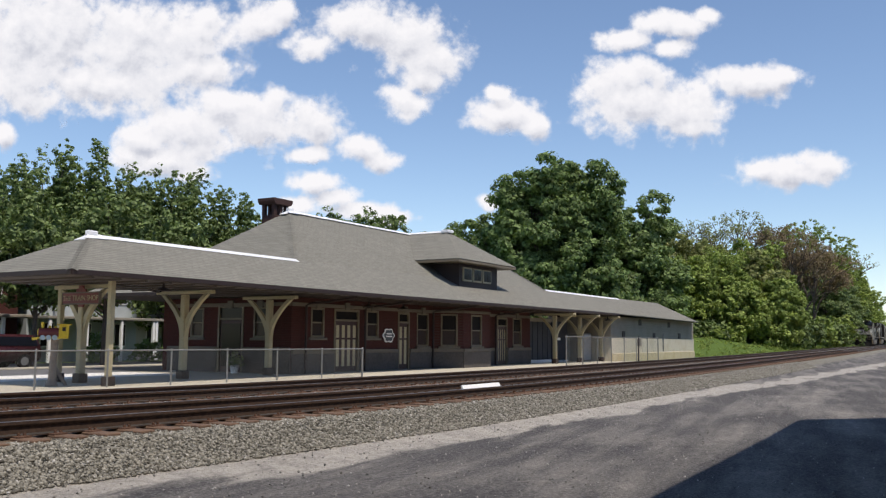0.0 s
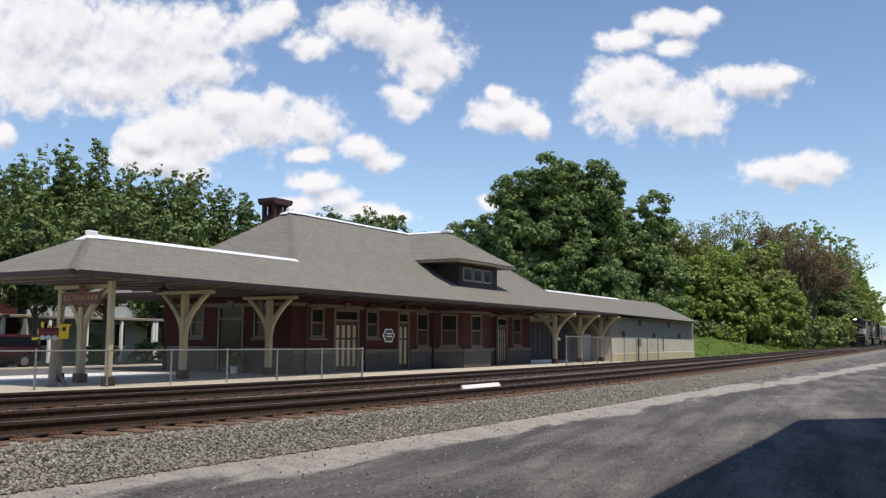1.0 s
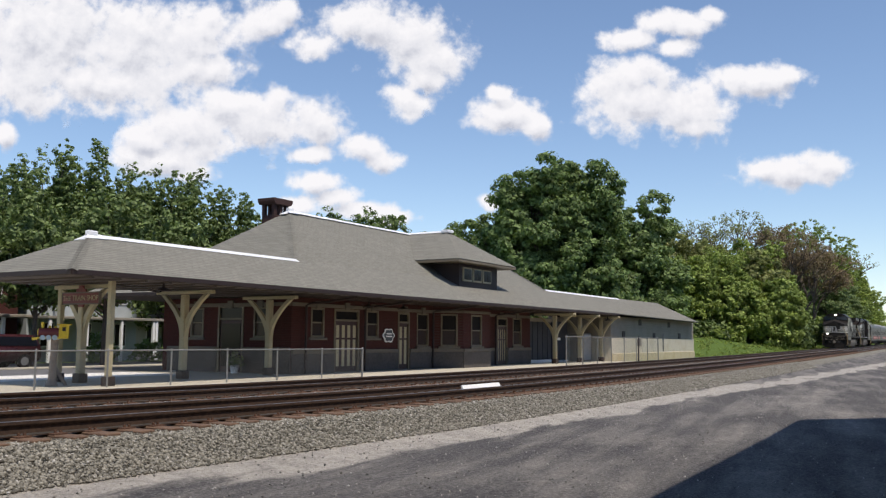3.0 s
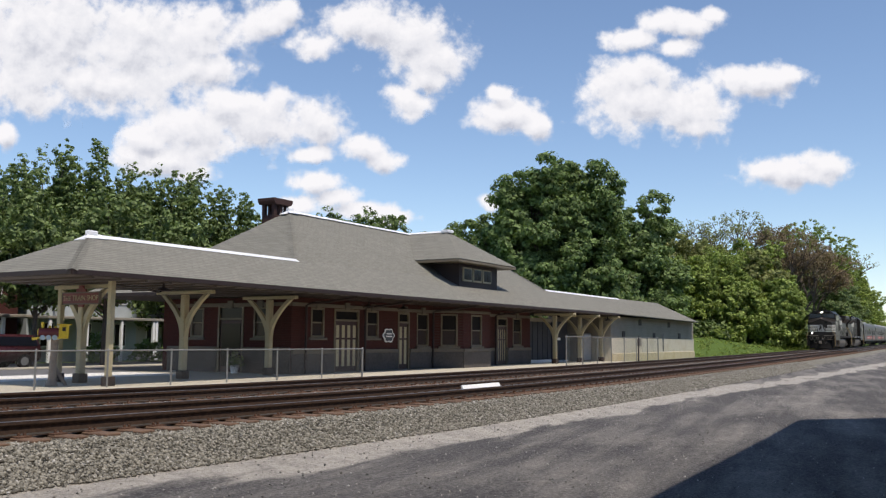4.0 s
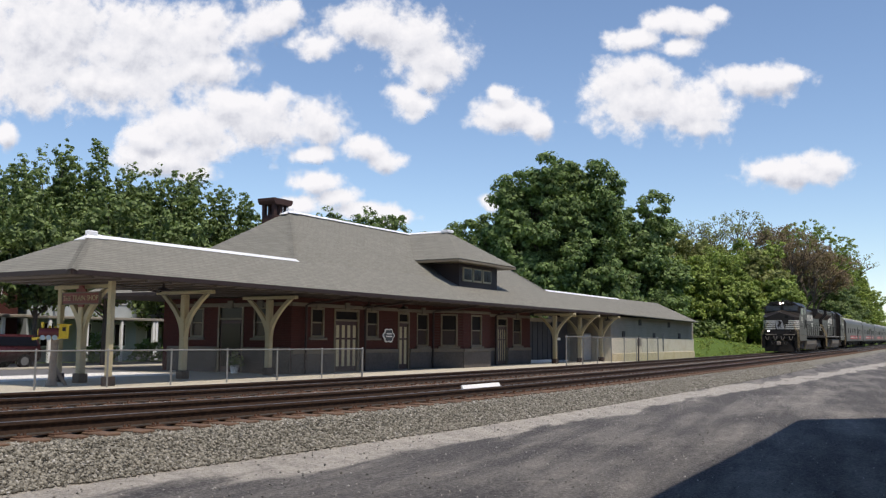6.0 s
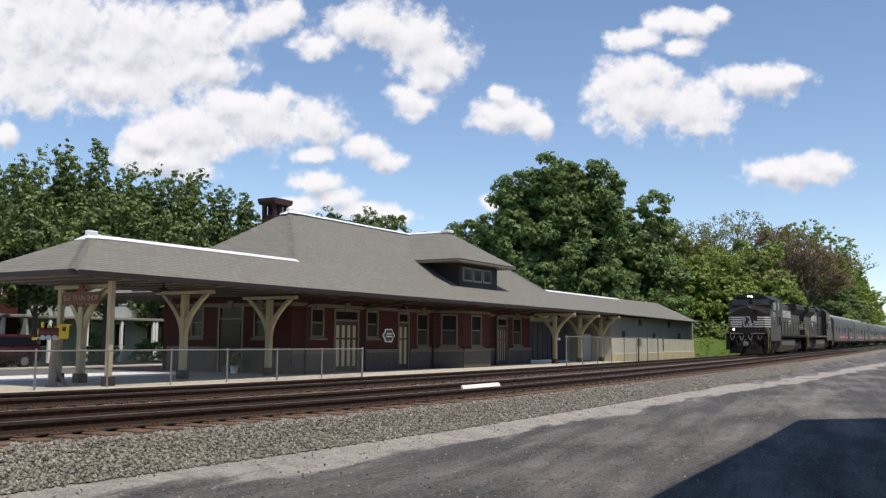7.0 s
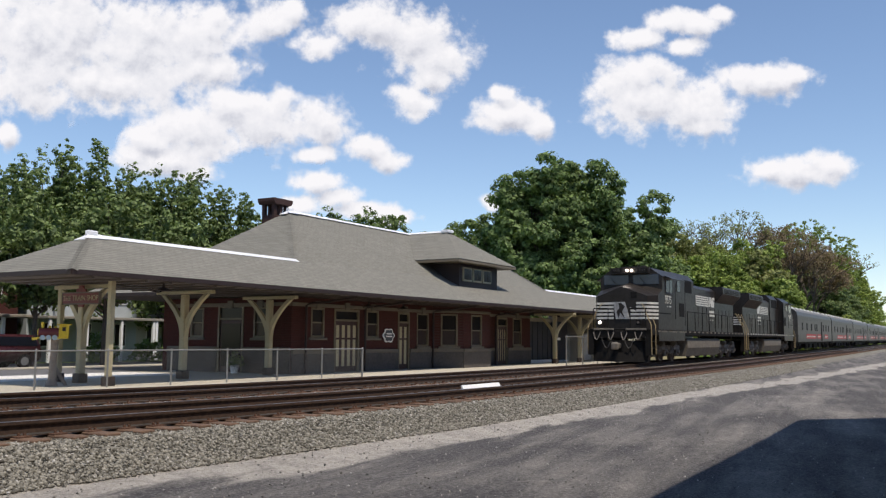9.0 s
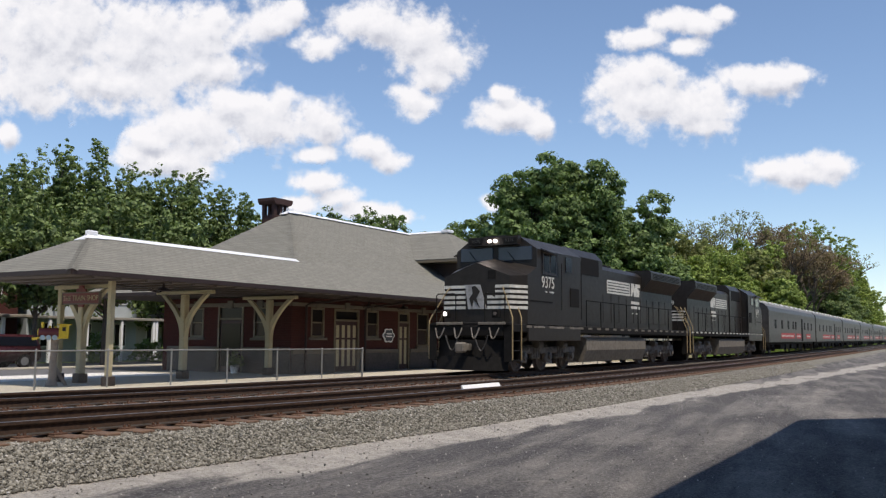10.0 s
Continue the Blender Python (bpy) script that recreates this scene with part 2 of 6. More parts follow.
M_LAMP = glowing("lit_headlight", (1.0, 0.91, 0.84), 60.0)
M_HANDRAIL = painted("tan_handrail", (0.33, 0.25, 0.13), 0.5)

# ---------------------------------------------------------------- mesh helpers


def mesh_of(name, bm, material, smooth=False):
    me = bpy.data.meshes.new(name)
    bm.normal_update()
    bm.to_mesh(me)
    bm.free()
    for mt in material if isinstance(material, (list, tuple)) else [material]:
        me.materials.append(mt)
    if smooth:
        for pl in me.polygons:
            pl.use_smooth = True
    return me


def part(name, bm, material, parent=None, label="", smooth=False):
    ob = new(name, mesh_of(name, bm, material, smooth))
    if parent is not None:
        ob.parent = parent
    return tagged(ob, label)


def thing(name, at=(0, 0, 0), turn=0.0, label="", category="", group="", kind=""):
    ob = new(name)
    ob.empty_display_size = 0.2
    ob.matrix_basis = pose(*at, 0, 0, turn)
    return tagged(ob, label, category, group, kind)


def box(bm, x0, x1, y0, y1, z0, z1, bevel=0.0):
    """A box between two corners, with softened edges where asked."""
    m = Matrix.Translation(((x0 + x1) / 2, (y0 + y1) / 2, (z0 + z1) / 2)) @ Matrix.Diagonal((abs(x1 - x0), abs(y1 - y0), abs(z1 - z0), 1))
    made = bmesh.ops.create_cube(bm, size=1.0, matrix=m)["verts"]
    if bevel:
        edges = list({e for v in made for e in v.link_edges})
        bmesh.ops.bevel(bm, geom=edges, offset=bevel, segments=1, affect="EDGES")
    return bm


def boxed(*args, **kw):
    return box(bmesh.new(), *args, **kw)


def extrude(bm, outline, axis, a, b):
    """A solid from a closed outline, drawn across the axis, from a to b."""
    def put(u, v, w):
        return {"x": (w, u, v), "y": (u, w, v), "z": (u, v, w)}[axis]
    lo = [bm.verts.new(put(u, v, a)) for u, v in outline]
    hi = [bm.verts.new(put(u, v, b)) for u, v in outline]
    n = len(outline)
    faces = [bm.faces.new(lo), bm.faces.new(hi[::-1])]
    faces += [bm.faces.new((lo[i], hi[i], hi[(i + 1) % n], lo[(i + 1) % n])) for i in range(n)]
    bmesh.ops.recalc_face_normals(bm, faces=faces)
    return bm


def tube(bm, a, b, r0, r1=None, sides=8):
    """A round bar from a to b."""
    a, b = Vector(a), Vector(b)
    r1 = r0 if r1 is None else r1
    turn = (b - a).to_track_quat("Z", "Y").to_matrix()
    rings = []
    for c, r in ((a, r0), (b, r1)):
        rings.append([bm.verts.new(c + turn @ Vector((r * math.cos(2 * math.pi * i / sides), r * math.sin(2 * math.pi * i / sides), 0))) for i in range(sides)])
    for i in range(sides):
        bm.faces.new((rings[0][i], rings[0][(i + 1) % sides], rings[1][(i + 1) % sides], rings[1][i]))
    bm.faces.new(rings[0][::-1])
    bm.faces.new(rings[1])
    return bm


def pipe(pts, r, sides=6):
    """One bent round bar through the points."""
    bm = bmesh.new()
    pts = [Vector(q) for q in pts]
    loops = []
    for i, q in enumerate(pts):
        d = (pts[min(i + 1, len(pts) - 1)] - pts[max(i - 1, 0)]).normalized()
        u = d.cross(Vector((0.31, 0.87, 0.38))).normalized()
        w = d.cross(u)
        loops.append([bm.verts.new(q + (u * math.cos(2 * math.pi * k / sides) + w * math.sin(2 * math.pi * k / sides)) * r) for k in range(sides)])
    for a, b in zip(loops, loops[1:]):
        for k in range(sides):
            bm.faces.new((a[k], a[(k + 1) % sides], b[(k + 1) % sides], b[k]))
    bm.faces.new(loops[0][::-1])
    bm.faces.new(loops[-1])
    bmesh.ops.recalc_face_normals(bm, faces=bm.faces)
    return bm


def slab(bm, corners, thick):
    """A sheet of some thickness below a planar polygon, given anticlockwise from above."""
    pts = [Vector(c) for c in corners]
    nrm = Vector((0, 0, 0))
    for i in range(len(pts)):
        nrm += (pts[i] - pts[0]).cross(pts[(i + 1) % len(pts)] - pts[0])
    nrm.normalize()
    if nrm.z < 0:
        nrm = -nrm
    hi = [bm.verts.new(q) for q in pts]
    lo = [bm.verts.new(q - nrm * thick) for q in pts]
    n = len(pts)
    faces = [bm.faces.new(hi), bm.faces.new(lo[::-1])]
    faces += [bm.faces.new((hi[i], lo[i], lo[(i + 1) % n], hi[(i + 1) % n])) for i in range(n)]
    bmesh.ops.recalc_face_normals(bm, faces=faces)
    return bm


def pydata(name, verts, faces, material, parent=None, kind="", label=""):
    me = bpy.data.meshes.new(name)
    me.from_pydata([tuple(v) for v in verts], [], [tuple(f) for f in faces])
    me.materials.append(material)
    me.update()
    ob = new(name, me)
    if parent is not None:
        ob.parent = parent
    return tagged(ob, label, kind=kind)

# ---------------------------------------------------------------- the railway's line


def mid(x):
    """Where the middle between the two tracks lies, across, at x."""
    if x > 100.0:
        return 14.238 + 0.02925 * (x - 100.0)
    x = max(x, 2.0)
    return 12.5214 - 2.15245e-3 * x + 2.8468e-4 * x ** 2 - 8.603e-7 * x ** 3 - 5.4188e-10 * x ** 4


def grade(x, side=0.0):
    """The height of the rails at x: a shallow sag past the platform, then a slow climb; side: -1 near track, 1 far track."""
    lean = -0.045 * side * min(1.0, max(0.0, (x - 22.0) / 55.0))
    if x > 100.0:
        return 0.1247 + 0.0033 * (x - 100.0) + lean
    x = max(x, 4.0)
    up = 0.03 * min(1.0, max(0.0, (14.0 - x) / 8.0))
    return 0.10849 - 0.0135814 * x + 3.61705e-4 * x ** 2 - 3.40343e-6 * x ** 3 + 1.16077e-8 * x ** 4 + lean + up


NEAR, FAR = -2.03, 2.03
GAUGE = 0.775
PLAT = -0.42
EAVE_Y, EAVE_Z = 21.6, 2.93
RIDGE_Y, RIDGE_Z = 24.3, 4.27
WALL_Y = 24.1


def height(off, x):
    """The ground's height, by the distance from the middle between the tracks."""
    pts = [(-400, -0.75), (-30, -0.62), (-5.2, -0.60), (-4.6, -0.52), (-3.55, -0.24), (-2.745, -0.20), (2.745, -0.20), (3.5, -0.26), (4.4, PLAT - 0.06), (60, PLAT - 0.06), (3000, PLAT)]
    for (a, za), (b, zb) in zip(pts, pts[1:]):
        if off <= b:
            z = za + (zb - za) * (off - a) / (b - a)
            break
    else:
        z = PLAT
    if off < 4.4 or x > 85:
        z += grade(min(x, 260)) * min(1.0, max(0.0, 1 - (-off - 5) / 30) if off < -5 else 1.0)
    if off > 4.4:
        # the grassy bank beside the line past the station
        k = min(1.0, max(0.0, (x - 82) / 14.0))
        z += k * min(1.0, max(0.0, (off - 5.0) / 9.0)) * 1.75
    return z


def build_ground():
    xs = [-3000, -800, -300, -100, -40] + [x * 1.0 for x in range(-20, 120)] + list(range(120, 260, 5)) + [300, 400, 600, 900, 1400, 2200, 3500]
    offs = [-3000, -1200, -400, -100, -40, -20, -15, -11, -8, -6.5, -5.6, -5.2, -4.9, -4.6, -4.2, -3.9, -3.55, -3.2, -2.745, -1.24, 0, 1.24, 2.745, 3.1, 3.5, 4.0, 4.4, 5.0, 6.0, 7.0, 8.5, 10, 12, 14, 18, 25, 40, 60, 120, 400, 1200, 3000]
    verts, uvs = [], []
    for x in xs:
        for o in offs:
            y = (mid(min(x, 400)) if x > -100 else mid(-100)) + o
            j = 0.0
            if -20 < o < -4.8 and x < 120:
                j = 0.035 * noise.noise((x * 0.35, o * 0.8, 0.0))
            verts.append((x, y, height(o, x) + j))
            uvs.append((x, o))
    n = len(offs)
    faces = [(i * n + k, (i + 1) * n + k, (i + 1) * n + k + 1, i * n + k + 1) for i in range(len(xs) - 1) for k in range(n - 1)]
    ob = pydata("ground", verts, faces, M_GROUND, kind="structure", label="gravel lot, stone ballast bed and grass round the railway")
    uv = ob.data.uv_layers.new(name="UVMap")
    for loop in ob.data.loops:
        uv.data[loop.index].uv = uvs[loop.vertex_index]
    for pl in ob.data.polygons:
        pl.use_smooth = True


build_ground()

# ---------------------------------------------------------------- tracks


def along_track(o, z, x0, x1, step):
    n = max(2, int((x1 - x0) / step))
    for i in range(n + 1):
        x = x0 + (x1 - x0) * i / n
        d = (mid(x + 0.05) - mid(x - 0.05)) / 0.1
        k = math.hypot(1, d)
        yield Vector((x - o * d / k, mid(x) + o / k, z))


def build_rail(o, parent):
    prof = [(-0.037, 0.0), (0.037, 0.0), (0.037, -0.035), (0.010, -0.05), (0.010, -0.145), (0.07, -0.158), (0.07, -0.172), (-0.07, -0.172), (-0.07, -0.158), (-0.010, -0.145), (-0.010, -0.05), (-0.037, -0.035)]
    xs = [-40 + 1.5 * i for i in range(130)] + [160 + 10 * i for i in range(50)]
    verts, faces = [], []
    for x in xs:
        d = (mid(x + 0.05) - mid(x - 0.05)) / 0.1
        k = math.hypot(1, d)
        for u, z in prof:
            verts.append((x - (o + u) * d / k, mid(x) + (o + u) / k, z + grade(x, 1 if o > 0 else -1)))
    n = len(prof)
    for i in range(len(xs) - 1):
        for j in range(n):
            faces.append((i * n + j, (i + 1) * n + j, (i + 1) * n + (j + 1) % n, i * n + (j + 1) % n))
    pydata("rail", verts, faces, M_RAIL, parent, label="worn steel rail with a polished head")


def build_track(centre, label):
    t = thing("railway_track", label=label, category="railway track", group="parallel tracks", kind="structure")
    for s in (-1, 1):
        build_rail(centre + s * GAUGE, t)
    bm = box(bmesh.new(), -0.115, 0.115, -1.3, 1.3, -0.36, -0.172, 0.012)
    tie = mesh_of("tie", bm, M_TIE)
    rng = random.Random(3 if centre < 0 else 4)
    bmp = bmesh.new()

    def side_z(x):
        return grade(x, 1 if centre > 0 else -1)

    for i in range(220):
        x = -3.0 + i * 0.5 + rng.uniform(-0.03, 0.03)
        d = (mid(x + 0.05) - mid(x - 0.05)) / 0.1
        ob = new("tie", tie)
        ob.parent = t
        ob.matrix_basis = pose(x, mid(x) + centre + rng.uniform(-0.04, 0.04), side_z(x) + rng.uniform(-0.012, 0.0), 0, rng.uniform(-1, 1), math.degrees(math.atan(d)) + rng.uniform(-1.2, 1.2))
        for s in (-1, 1):
            y = mid(x) + centre + s * GAUGE
            g = side_z(x)
            box(bmp, x - 0.09, x + 0.09, y - 0.18, y + 0.18, g - 0.185, g - 0.160)
            for e in (-0.11, 0.11):
                box(bmp, x - 0.045, x - 0.02, y + e - 0.015, y + e + 0.015, g - 0.165, g - 0.125)
                box(bmp, x + 0.03, x + 0.055, y + e - 0.015, y + e + 0.015, g - 0.165, g - 0.13)
    tagged(part("tie_plates", bmp, M_RUST, t, "rusty tie plates and spikes"), kind="stuff")
    bm = bmesh.new()
    for i in range(330):
        x = 107.0 + i * 0.5
        y = mid(x) + centre
        g = side_z(x)
        box(bm, x - 0.115, x + 0.115, y - 1.3, y + 1.3, g - 0.36, g - 0.175)
    tagged(part("far_ties", bm, M_TIE, t), kind="stuff")
    return t


build_track(NEAR, "empty track of rusty rails on brown wooden ties")
build_track(FAR, "track of steel rails on wooden ties beside the platform")

# ---------------------------------------------------------------- station


def hang(ob, parent):
    """Keeps a part that was drawn in the world's own metres in place under its thing."""
    ob.parent = parent
    ob.matrix_parent_inverse = parent.matrix_basis.inverted()
    return ob


def wpart(name, bm, material, parent, label="", smooth=False):
    return hang(part(name, bm, material, None, label, smooth), parent)


station = thing("station_building", (39.5, 27.9, PLAT), 0, "red brick railway station with a grey hipped shingle roof", "station")
ROOF_Y, ROOF_Z = 28.0, 7.05
KL, KR = 28.55, 53.5          # where the hips pass the canopy ridges
RL, RR = 32.4, 49.7           # ends of the main ridge
BACK = 2 * ROOF_Y
CL = 15.95                    # end of the long canopy


def build_roofs():
    bm = bmesh.new()
    e, k, m = EAVE_Y, RIDGE_Y, ROOF_Y
    ze, zk, zm = EAVE_Z, RIDGE_Z, ROOF_Z
    xl, xr = KL - 2.7, KR + 2.7
    th = 0.05
    # front, lower band and upper band
    slab(bm, [(xl, e, ze), (xr, e, ze), (KR, k, zk), (KL, k, zk)], th)
    slab(bm, [(KL, k, zk), (KR, k, zk), (RR, m, zm), (RL, m, zm)], th)
    # ends
    slab(bm, [(KL, BACK - k, zk), (KL, k, zk), (RL, m, zm)], th)
    slab(bm, [(KR, k, zk), (KR, BACK - k, zk), (RR, m, zm)], th)
    slab(bm, [(xl, BACK - e, ze), (xl, e + 2.7, ze), (KL, k, zk), (KL, BACK - k, zk)], th)
    slab(bm, [(xr, e + 2.7, ze), (xr, BACK - e, ze), (KR, BACK - k, zk), (KR, k, zk)], th)
    # back
    slab(bm, [(xr, BACK - e, ze), (xl, BACK - e, ze), (KL, BACK - k, zk), (KR, BACK - k, zk)], th)
    slab(bm, [(KR, BACK - k, zk), (KL, BACK - k, zk), (RL, m, zm), (RR, m, zm)], th)
    bmesh.ops.remove_doubles(bm, verts=bm.verts, dist=0.003)
    wpart("main_roof", bm, M_SHINGLE, station, "grey shingle hipped roof")
    bm = bmesh.new()
    w = 2 * k - e
    slab(bm, [(CL, e, ze), (xl, e, ze), (KL, k, zk), (CL + 2.6, k, zk)], th)
    slab(bm, [(KL - 0.5, w, ze), (CL, w, ze), (CL + 2.6, k, zk), (KL, k, zk)], th)
    slab(bm, [(CL, w, ze), (CL, e, ze), (CL + 2.6, k, zk)], th)
    wpart("canopy_roof", bm, M_SHINGLE, station, "grey shingle roof over the platform canopy")
    # hip caps
    for a, b in (((CL, e, ze), (CL + 2.6, k, zk)), ((KL, k, zk), (RL, m, zm)), ((KR, k, zk), (RR, m, zm))):
        bm = bmesh.new()
        a, b = Vector(a), Vector(b)
        side = (b - a).cross(Vector((0, 0, 1))).normalized() * 0.16
        up = Vector((0, 0, 0.03))
        n = int((b - a).length / 0.17)
        for i in range(n):
            p, q = a.lerp(b, i / n), a.lerp(b, (i + 1.15) / n)
            lift = up * 0.55
            v = [bm.verts.new(c) for c in (p - side - up * 1.6, p + lift + up * 0.3, p + side - up * 1.6, q + side - up * 1.9, q + lift * 0.8, q - side - up * 1.9)]
            bm.faces.new((v[0], v[1], v[4], v[5]))
            bm.faces.new((v[1], v[2], v[3], v[4]))
        wpart("hip_shingles", bm, M_SHINGLE, station)
    # white ridge metal
    for a, b in (((CL + 2.6, k, zk), (KL + 0.1, k, zk)), ((RL, m, zm), (42.7, m, zm)), ((KR, k, zk), (67.2, k, zk - 0.06))):
        bm = bmesh.new()
        extrude(bm, [(k_[0] + a[1], k_[1] + a[2]) for k_ in ((-0.20, -0.075), (0, 0.05), (0.20, -0.075), (0, 0.0))], "x", a[0], b[0])
        wpart("ridge_cap", bm, M_RIDGE, station, "white metal ridge cap")
    for x, y, z, s in ((CL + 2.6, k, zk, 1), (RL, m, zm, 1)):
        bm = boxed(x - 0.12, x + 0.25, y - 0.10, y + 0.10, z, z + 0.16, bevel=0.03)
        slab(bm, [(x - 0.35, y - 0.30, z - 0.12), (x + 0.5, y - 0.30, z - 0.09), (x + 0.4, y, z + 0.07), (x - 0.1, y, z + 0.07)], 0.02)
        slab(bm, [(x - 0.4, y + 0.25, z - 0.17), (x - 0.4, y - 0.25, z - 0.17), (x, y, z + 0.07)], 0.02)
        wpart("ridge_finial", bm, M_RIDGE, station, "white metal ridge end")
    # fascia boards and gutters
    def fascia(name, pts):
        bm = bmesh.new()
        for (xa, ya), (xb, yb) in zip(pts, pts[1:]):
            dx, dy = xb - xa, yb - ya
            L = math.hypot(dx, dy)
            nx, ny = dy / L * 0.03, -dx / L * 0.03
            v = [(xa + nx, ya + ny), (xb + nx, yb + ny), (xb - nx, yb - ny), (xa - nx, ya - ny)]
            extrude(bm, v, "z", ze - 0.14, ze - 0.015)
        wpart(name, bm, M_FASCIA, station, "dark brown eave board")
    fascia("fascia", [(CL, w), (CL, e), (60.0, e)])
    fascia("fascia", [(CL, w), (xl, w)])
    fascia("fascia", [(xl, w), (xl, BACK - e), (xr, BACK - e), (xr, w)])
    bm = bmesh.new()
    box(bm, CL + 0.05, 60.0, e + 0.05, w - 0.05, ze - 0.16, ze - 0.11)
    box(bm, xl + 0.05, xr - 0.05, w - 0.05, BACK - e - 0.05, ze - 0.16, ze - 0.11)
    for i in range(46):
        x = CL + 0.8 + i * 0.96
        box(bm, x - 0.04, x + 0.04, e + 0.1, w - 0.1, ze - 0.21, ze - 0.16)
    wpart("soffit", bm, M_SOFFIT, station, "boarded soffit under the eaves")


def build_dormer():
    yf, zf, zr, xa, xb, xm = 22.8, 5.2, 7.07, 39.6, 46.2, 42.9
    th = 0.07
    bm = bmesh.new()
    yl = 25.55
    slab(bm, [(xa, yl, zf), (xa, yf, zf), (xm, 25.5, zr), (xm, ROOF_Y, zr)], th)
    slab(bm, [(xb, yf, zf), (xb, yl, zf), (xm, ROOF_Y, zr), (xm, 25.5, zr)], th)
    slab(bm, [(xa, yf, zf), (xb, yf, zf), (xm, 25.5, zr)], th)
    wpart("dormer_roof", bm, M_SHINGLE, station, "shingled hipped roof of the dormer")
    bm = bmesh.new()
    extrude(bm, [(xa, yf), (xb, yf), (xb, yl), (xa, yl)], "z", zf - 0.16, zf - 0.05)
    wpart("dormer_eave", bm, M_FRAME, station, "tan eave board round the dormer")
    bm = bmesh.new()
    zb = 3.6
    extrude(bm, [(23.4, zb), (26.0, 5.5), (26.0, zf - 0.1), (23.4, zf - 0.1)], "x", 40.7, 45.0)
    wpart("dormer_wall", bm, M_FASCIA, station, "dark brown shingled dormer walls")
    for i in range(3):
        x = 41.02 + i * 1.10
        win = wpart("dormer_window", boxed(x, x + 0.96, 23.33, 23.42, 4.12, 4.86, bevel=0.01), M_CREAM, station, "small cream-framed dormer window")
        for j in range(2):
            wpart("pane", boxed(x + 0.09 + j * 0.41, x + 0.46 + j * 0.41, 23.315, 23.40, 4.21, 4.78), M_GLASS, win)
    bm = bmesh.new()
    extrude(bm, [(-0.16 + xm, zr - 0.06), (xm, zr + 0.05), (0.16 + xm, zr - 0.06)], "y", 25.4, ROOF_Y)
    box(bm, xm - 0.3, xm + 0.3, 25.2, 25.7, zr - 0.1, zr + 0.07, 0.03)
    wpart("ridge_cap", bm, M_RIDGE, station, "white metal ridge cap")


def wall_with_holes(x0, x1, z0, z1, holes):
    """Boxes that leave out the openings (x0, x1, z0, z1), for a wall along x, 0.35 m thick, front at y = 0."""
    bm = bmesh.new()
    cuts = sorted({x0, x1, *(v for hh in holes for v in hh[:2])})
    for a, b in zip(cuts, cuts[1:]):
        spans = sorted((hh[2], hh[3]) for hh in holes if hh[0] <= a + 1e-6 and hh[1] >= b - 1e-6)
        z = z0
        for lo, hi in spans:
            if lo > z:
                box(bm, a, b, 0, 0.35, z, lo)
            z = max(z, hi)
        if z < z1:
            box(bm, a, b, 0, 0.35, z, z1)
    bmesh.ops.remove_doubles(bm, verts=bm.verts, dist=0.0005)
    return bm


def put_in(ob, m, parent):
    ob.matrix_basis = m
    return hang(ob, parent)


def window_in(m, x0, x1, z0, z1, parent):
    """A double-hung window in its opening, with a stone sill and lintel."""
    f = 0.09
    bm = bmesh.new()
    for a in ((x0, x0 + f, z0, z1), (x1 - f, x1, z0, z1), (x0 + f, x1 - f, z1 - f, z1), (x0 + f, x1 - f, z0, z0 + f), (x0 + f, x1 - f, (z0 + z1) / 2 - 0.03, (z0 + z1) / 2 + 0.03)):
        box(bm, a[0], a[1], -0.02, 0.10, a[2], a[3], 0.008)
    w = put_in(part("window", bm, M_FRAME, None, "tan-framed double-hung sash window"), m, parent)
    for lo, hi, y, glass in ((z0 + f, (z0 + z1) / 2 - 0.03, 0.08, M_GLASS_BLIND), ((z0 + z1) / 2 + 0.03, z1 - f, 0.05, M_GLASS)):
        put_in(part("pane", boxed(x0 + f, x1 - f, y, y + 0.01, lo, hi), glass), m, w)
    put_in(part("sill", boxed(x0 - 0.12, x1 + 0.12, -0.10, 0.15, z0 - 0.11, z0 - 0.002, bevel=0.012), M_TRIM), m, w)
    return w


def door_in(m, x0, x1, z0, zt, z1, parent, light=True):
    """A panelled door with a transom light, in a tan frame."""
    f = 0.11
    bm = bmesh.new()
    for a in ((x0, x0 + f, z0, z1), (x1 - f, x1, z0, z1), (x0 + f, x1 - f, z1 - f, z1), (x0 + f, x1 - f, zt, zt + 0.09)):
        box(bm, a[0], a[1], -0.03, 0.12, a[2], a[3], 0.008)
    d = put_in(part("door", bm, M_FRAME, None, "dark door with pale glazed panels and a transom"), m, parent)
    leaf = put_in(part("door_leaf", boxed(x0 + f, x1 - f, 0.04, 0.09, z0 + 0.01, zt), M_DOOR, None, "dark red door leaf"), m, d)
    put_in(part("transom_pane", boxed(x0 + f, x1 - f, 0.06, 0.08, zt + 0.09, z1 - f), M_GLASS), m, d)
    if light:
        n = 4 if x1 - x0 > 1.1 else 2
        w = (x1 - x0 - 2 * f) / n
        for i in range(n):
            for lo, hi in ((z0 + 0.25, z0 + 1.42), (z0 + 1.50, zt - 0.17)):
                put_in(part("door_panel", boxed(x0 + f + w * i + 0.10, x0 + f + w * (i + 1) - 0.10, 0.025, 0.05, lo, hi, bevel=0.006), M_CREAM), m, leaf)
    else:
        put_in(part("door_pane", boxed(x0 + f + 0.1, x1 - f - 0.1, 0.02, 0.045, z0 + 0.25, zt - 0.15), M_GLASS), m, leaf)
    return d


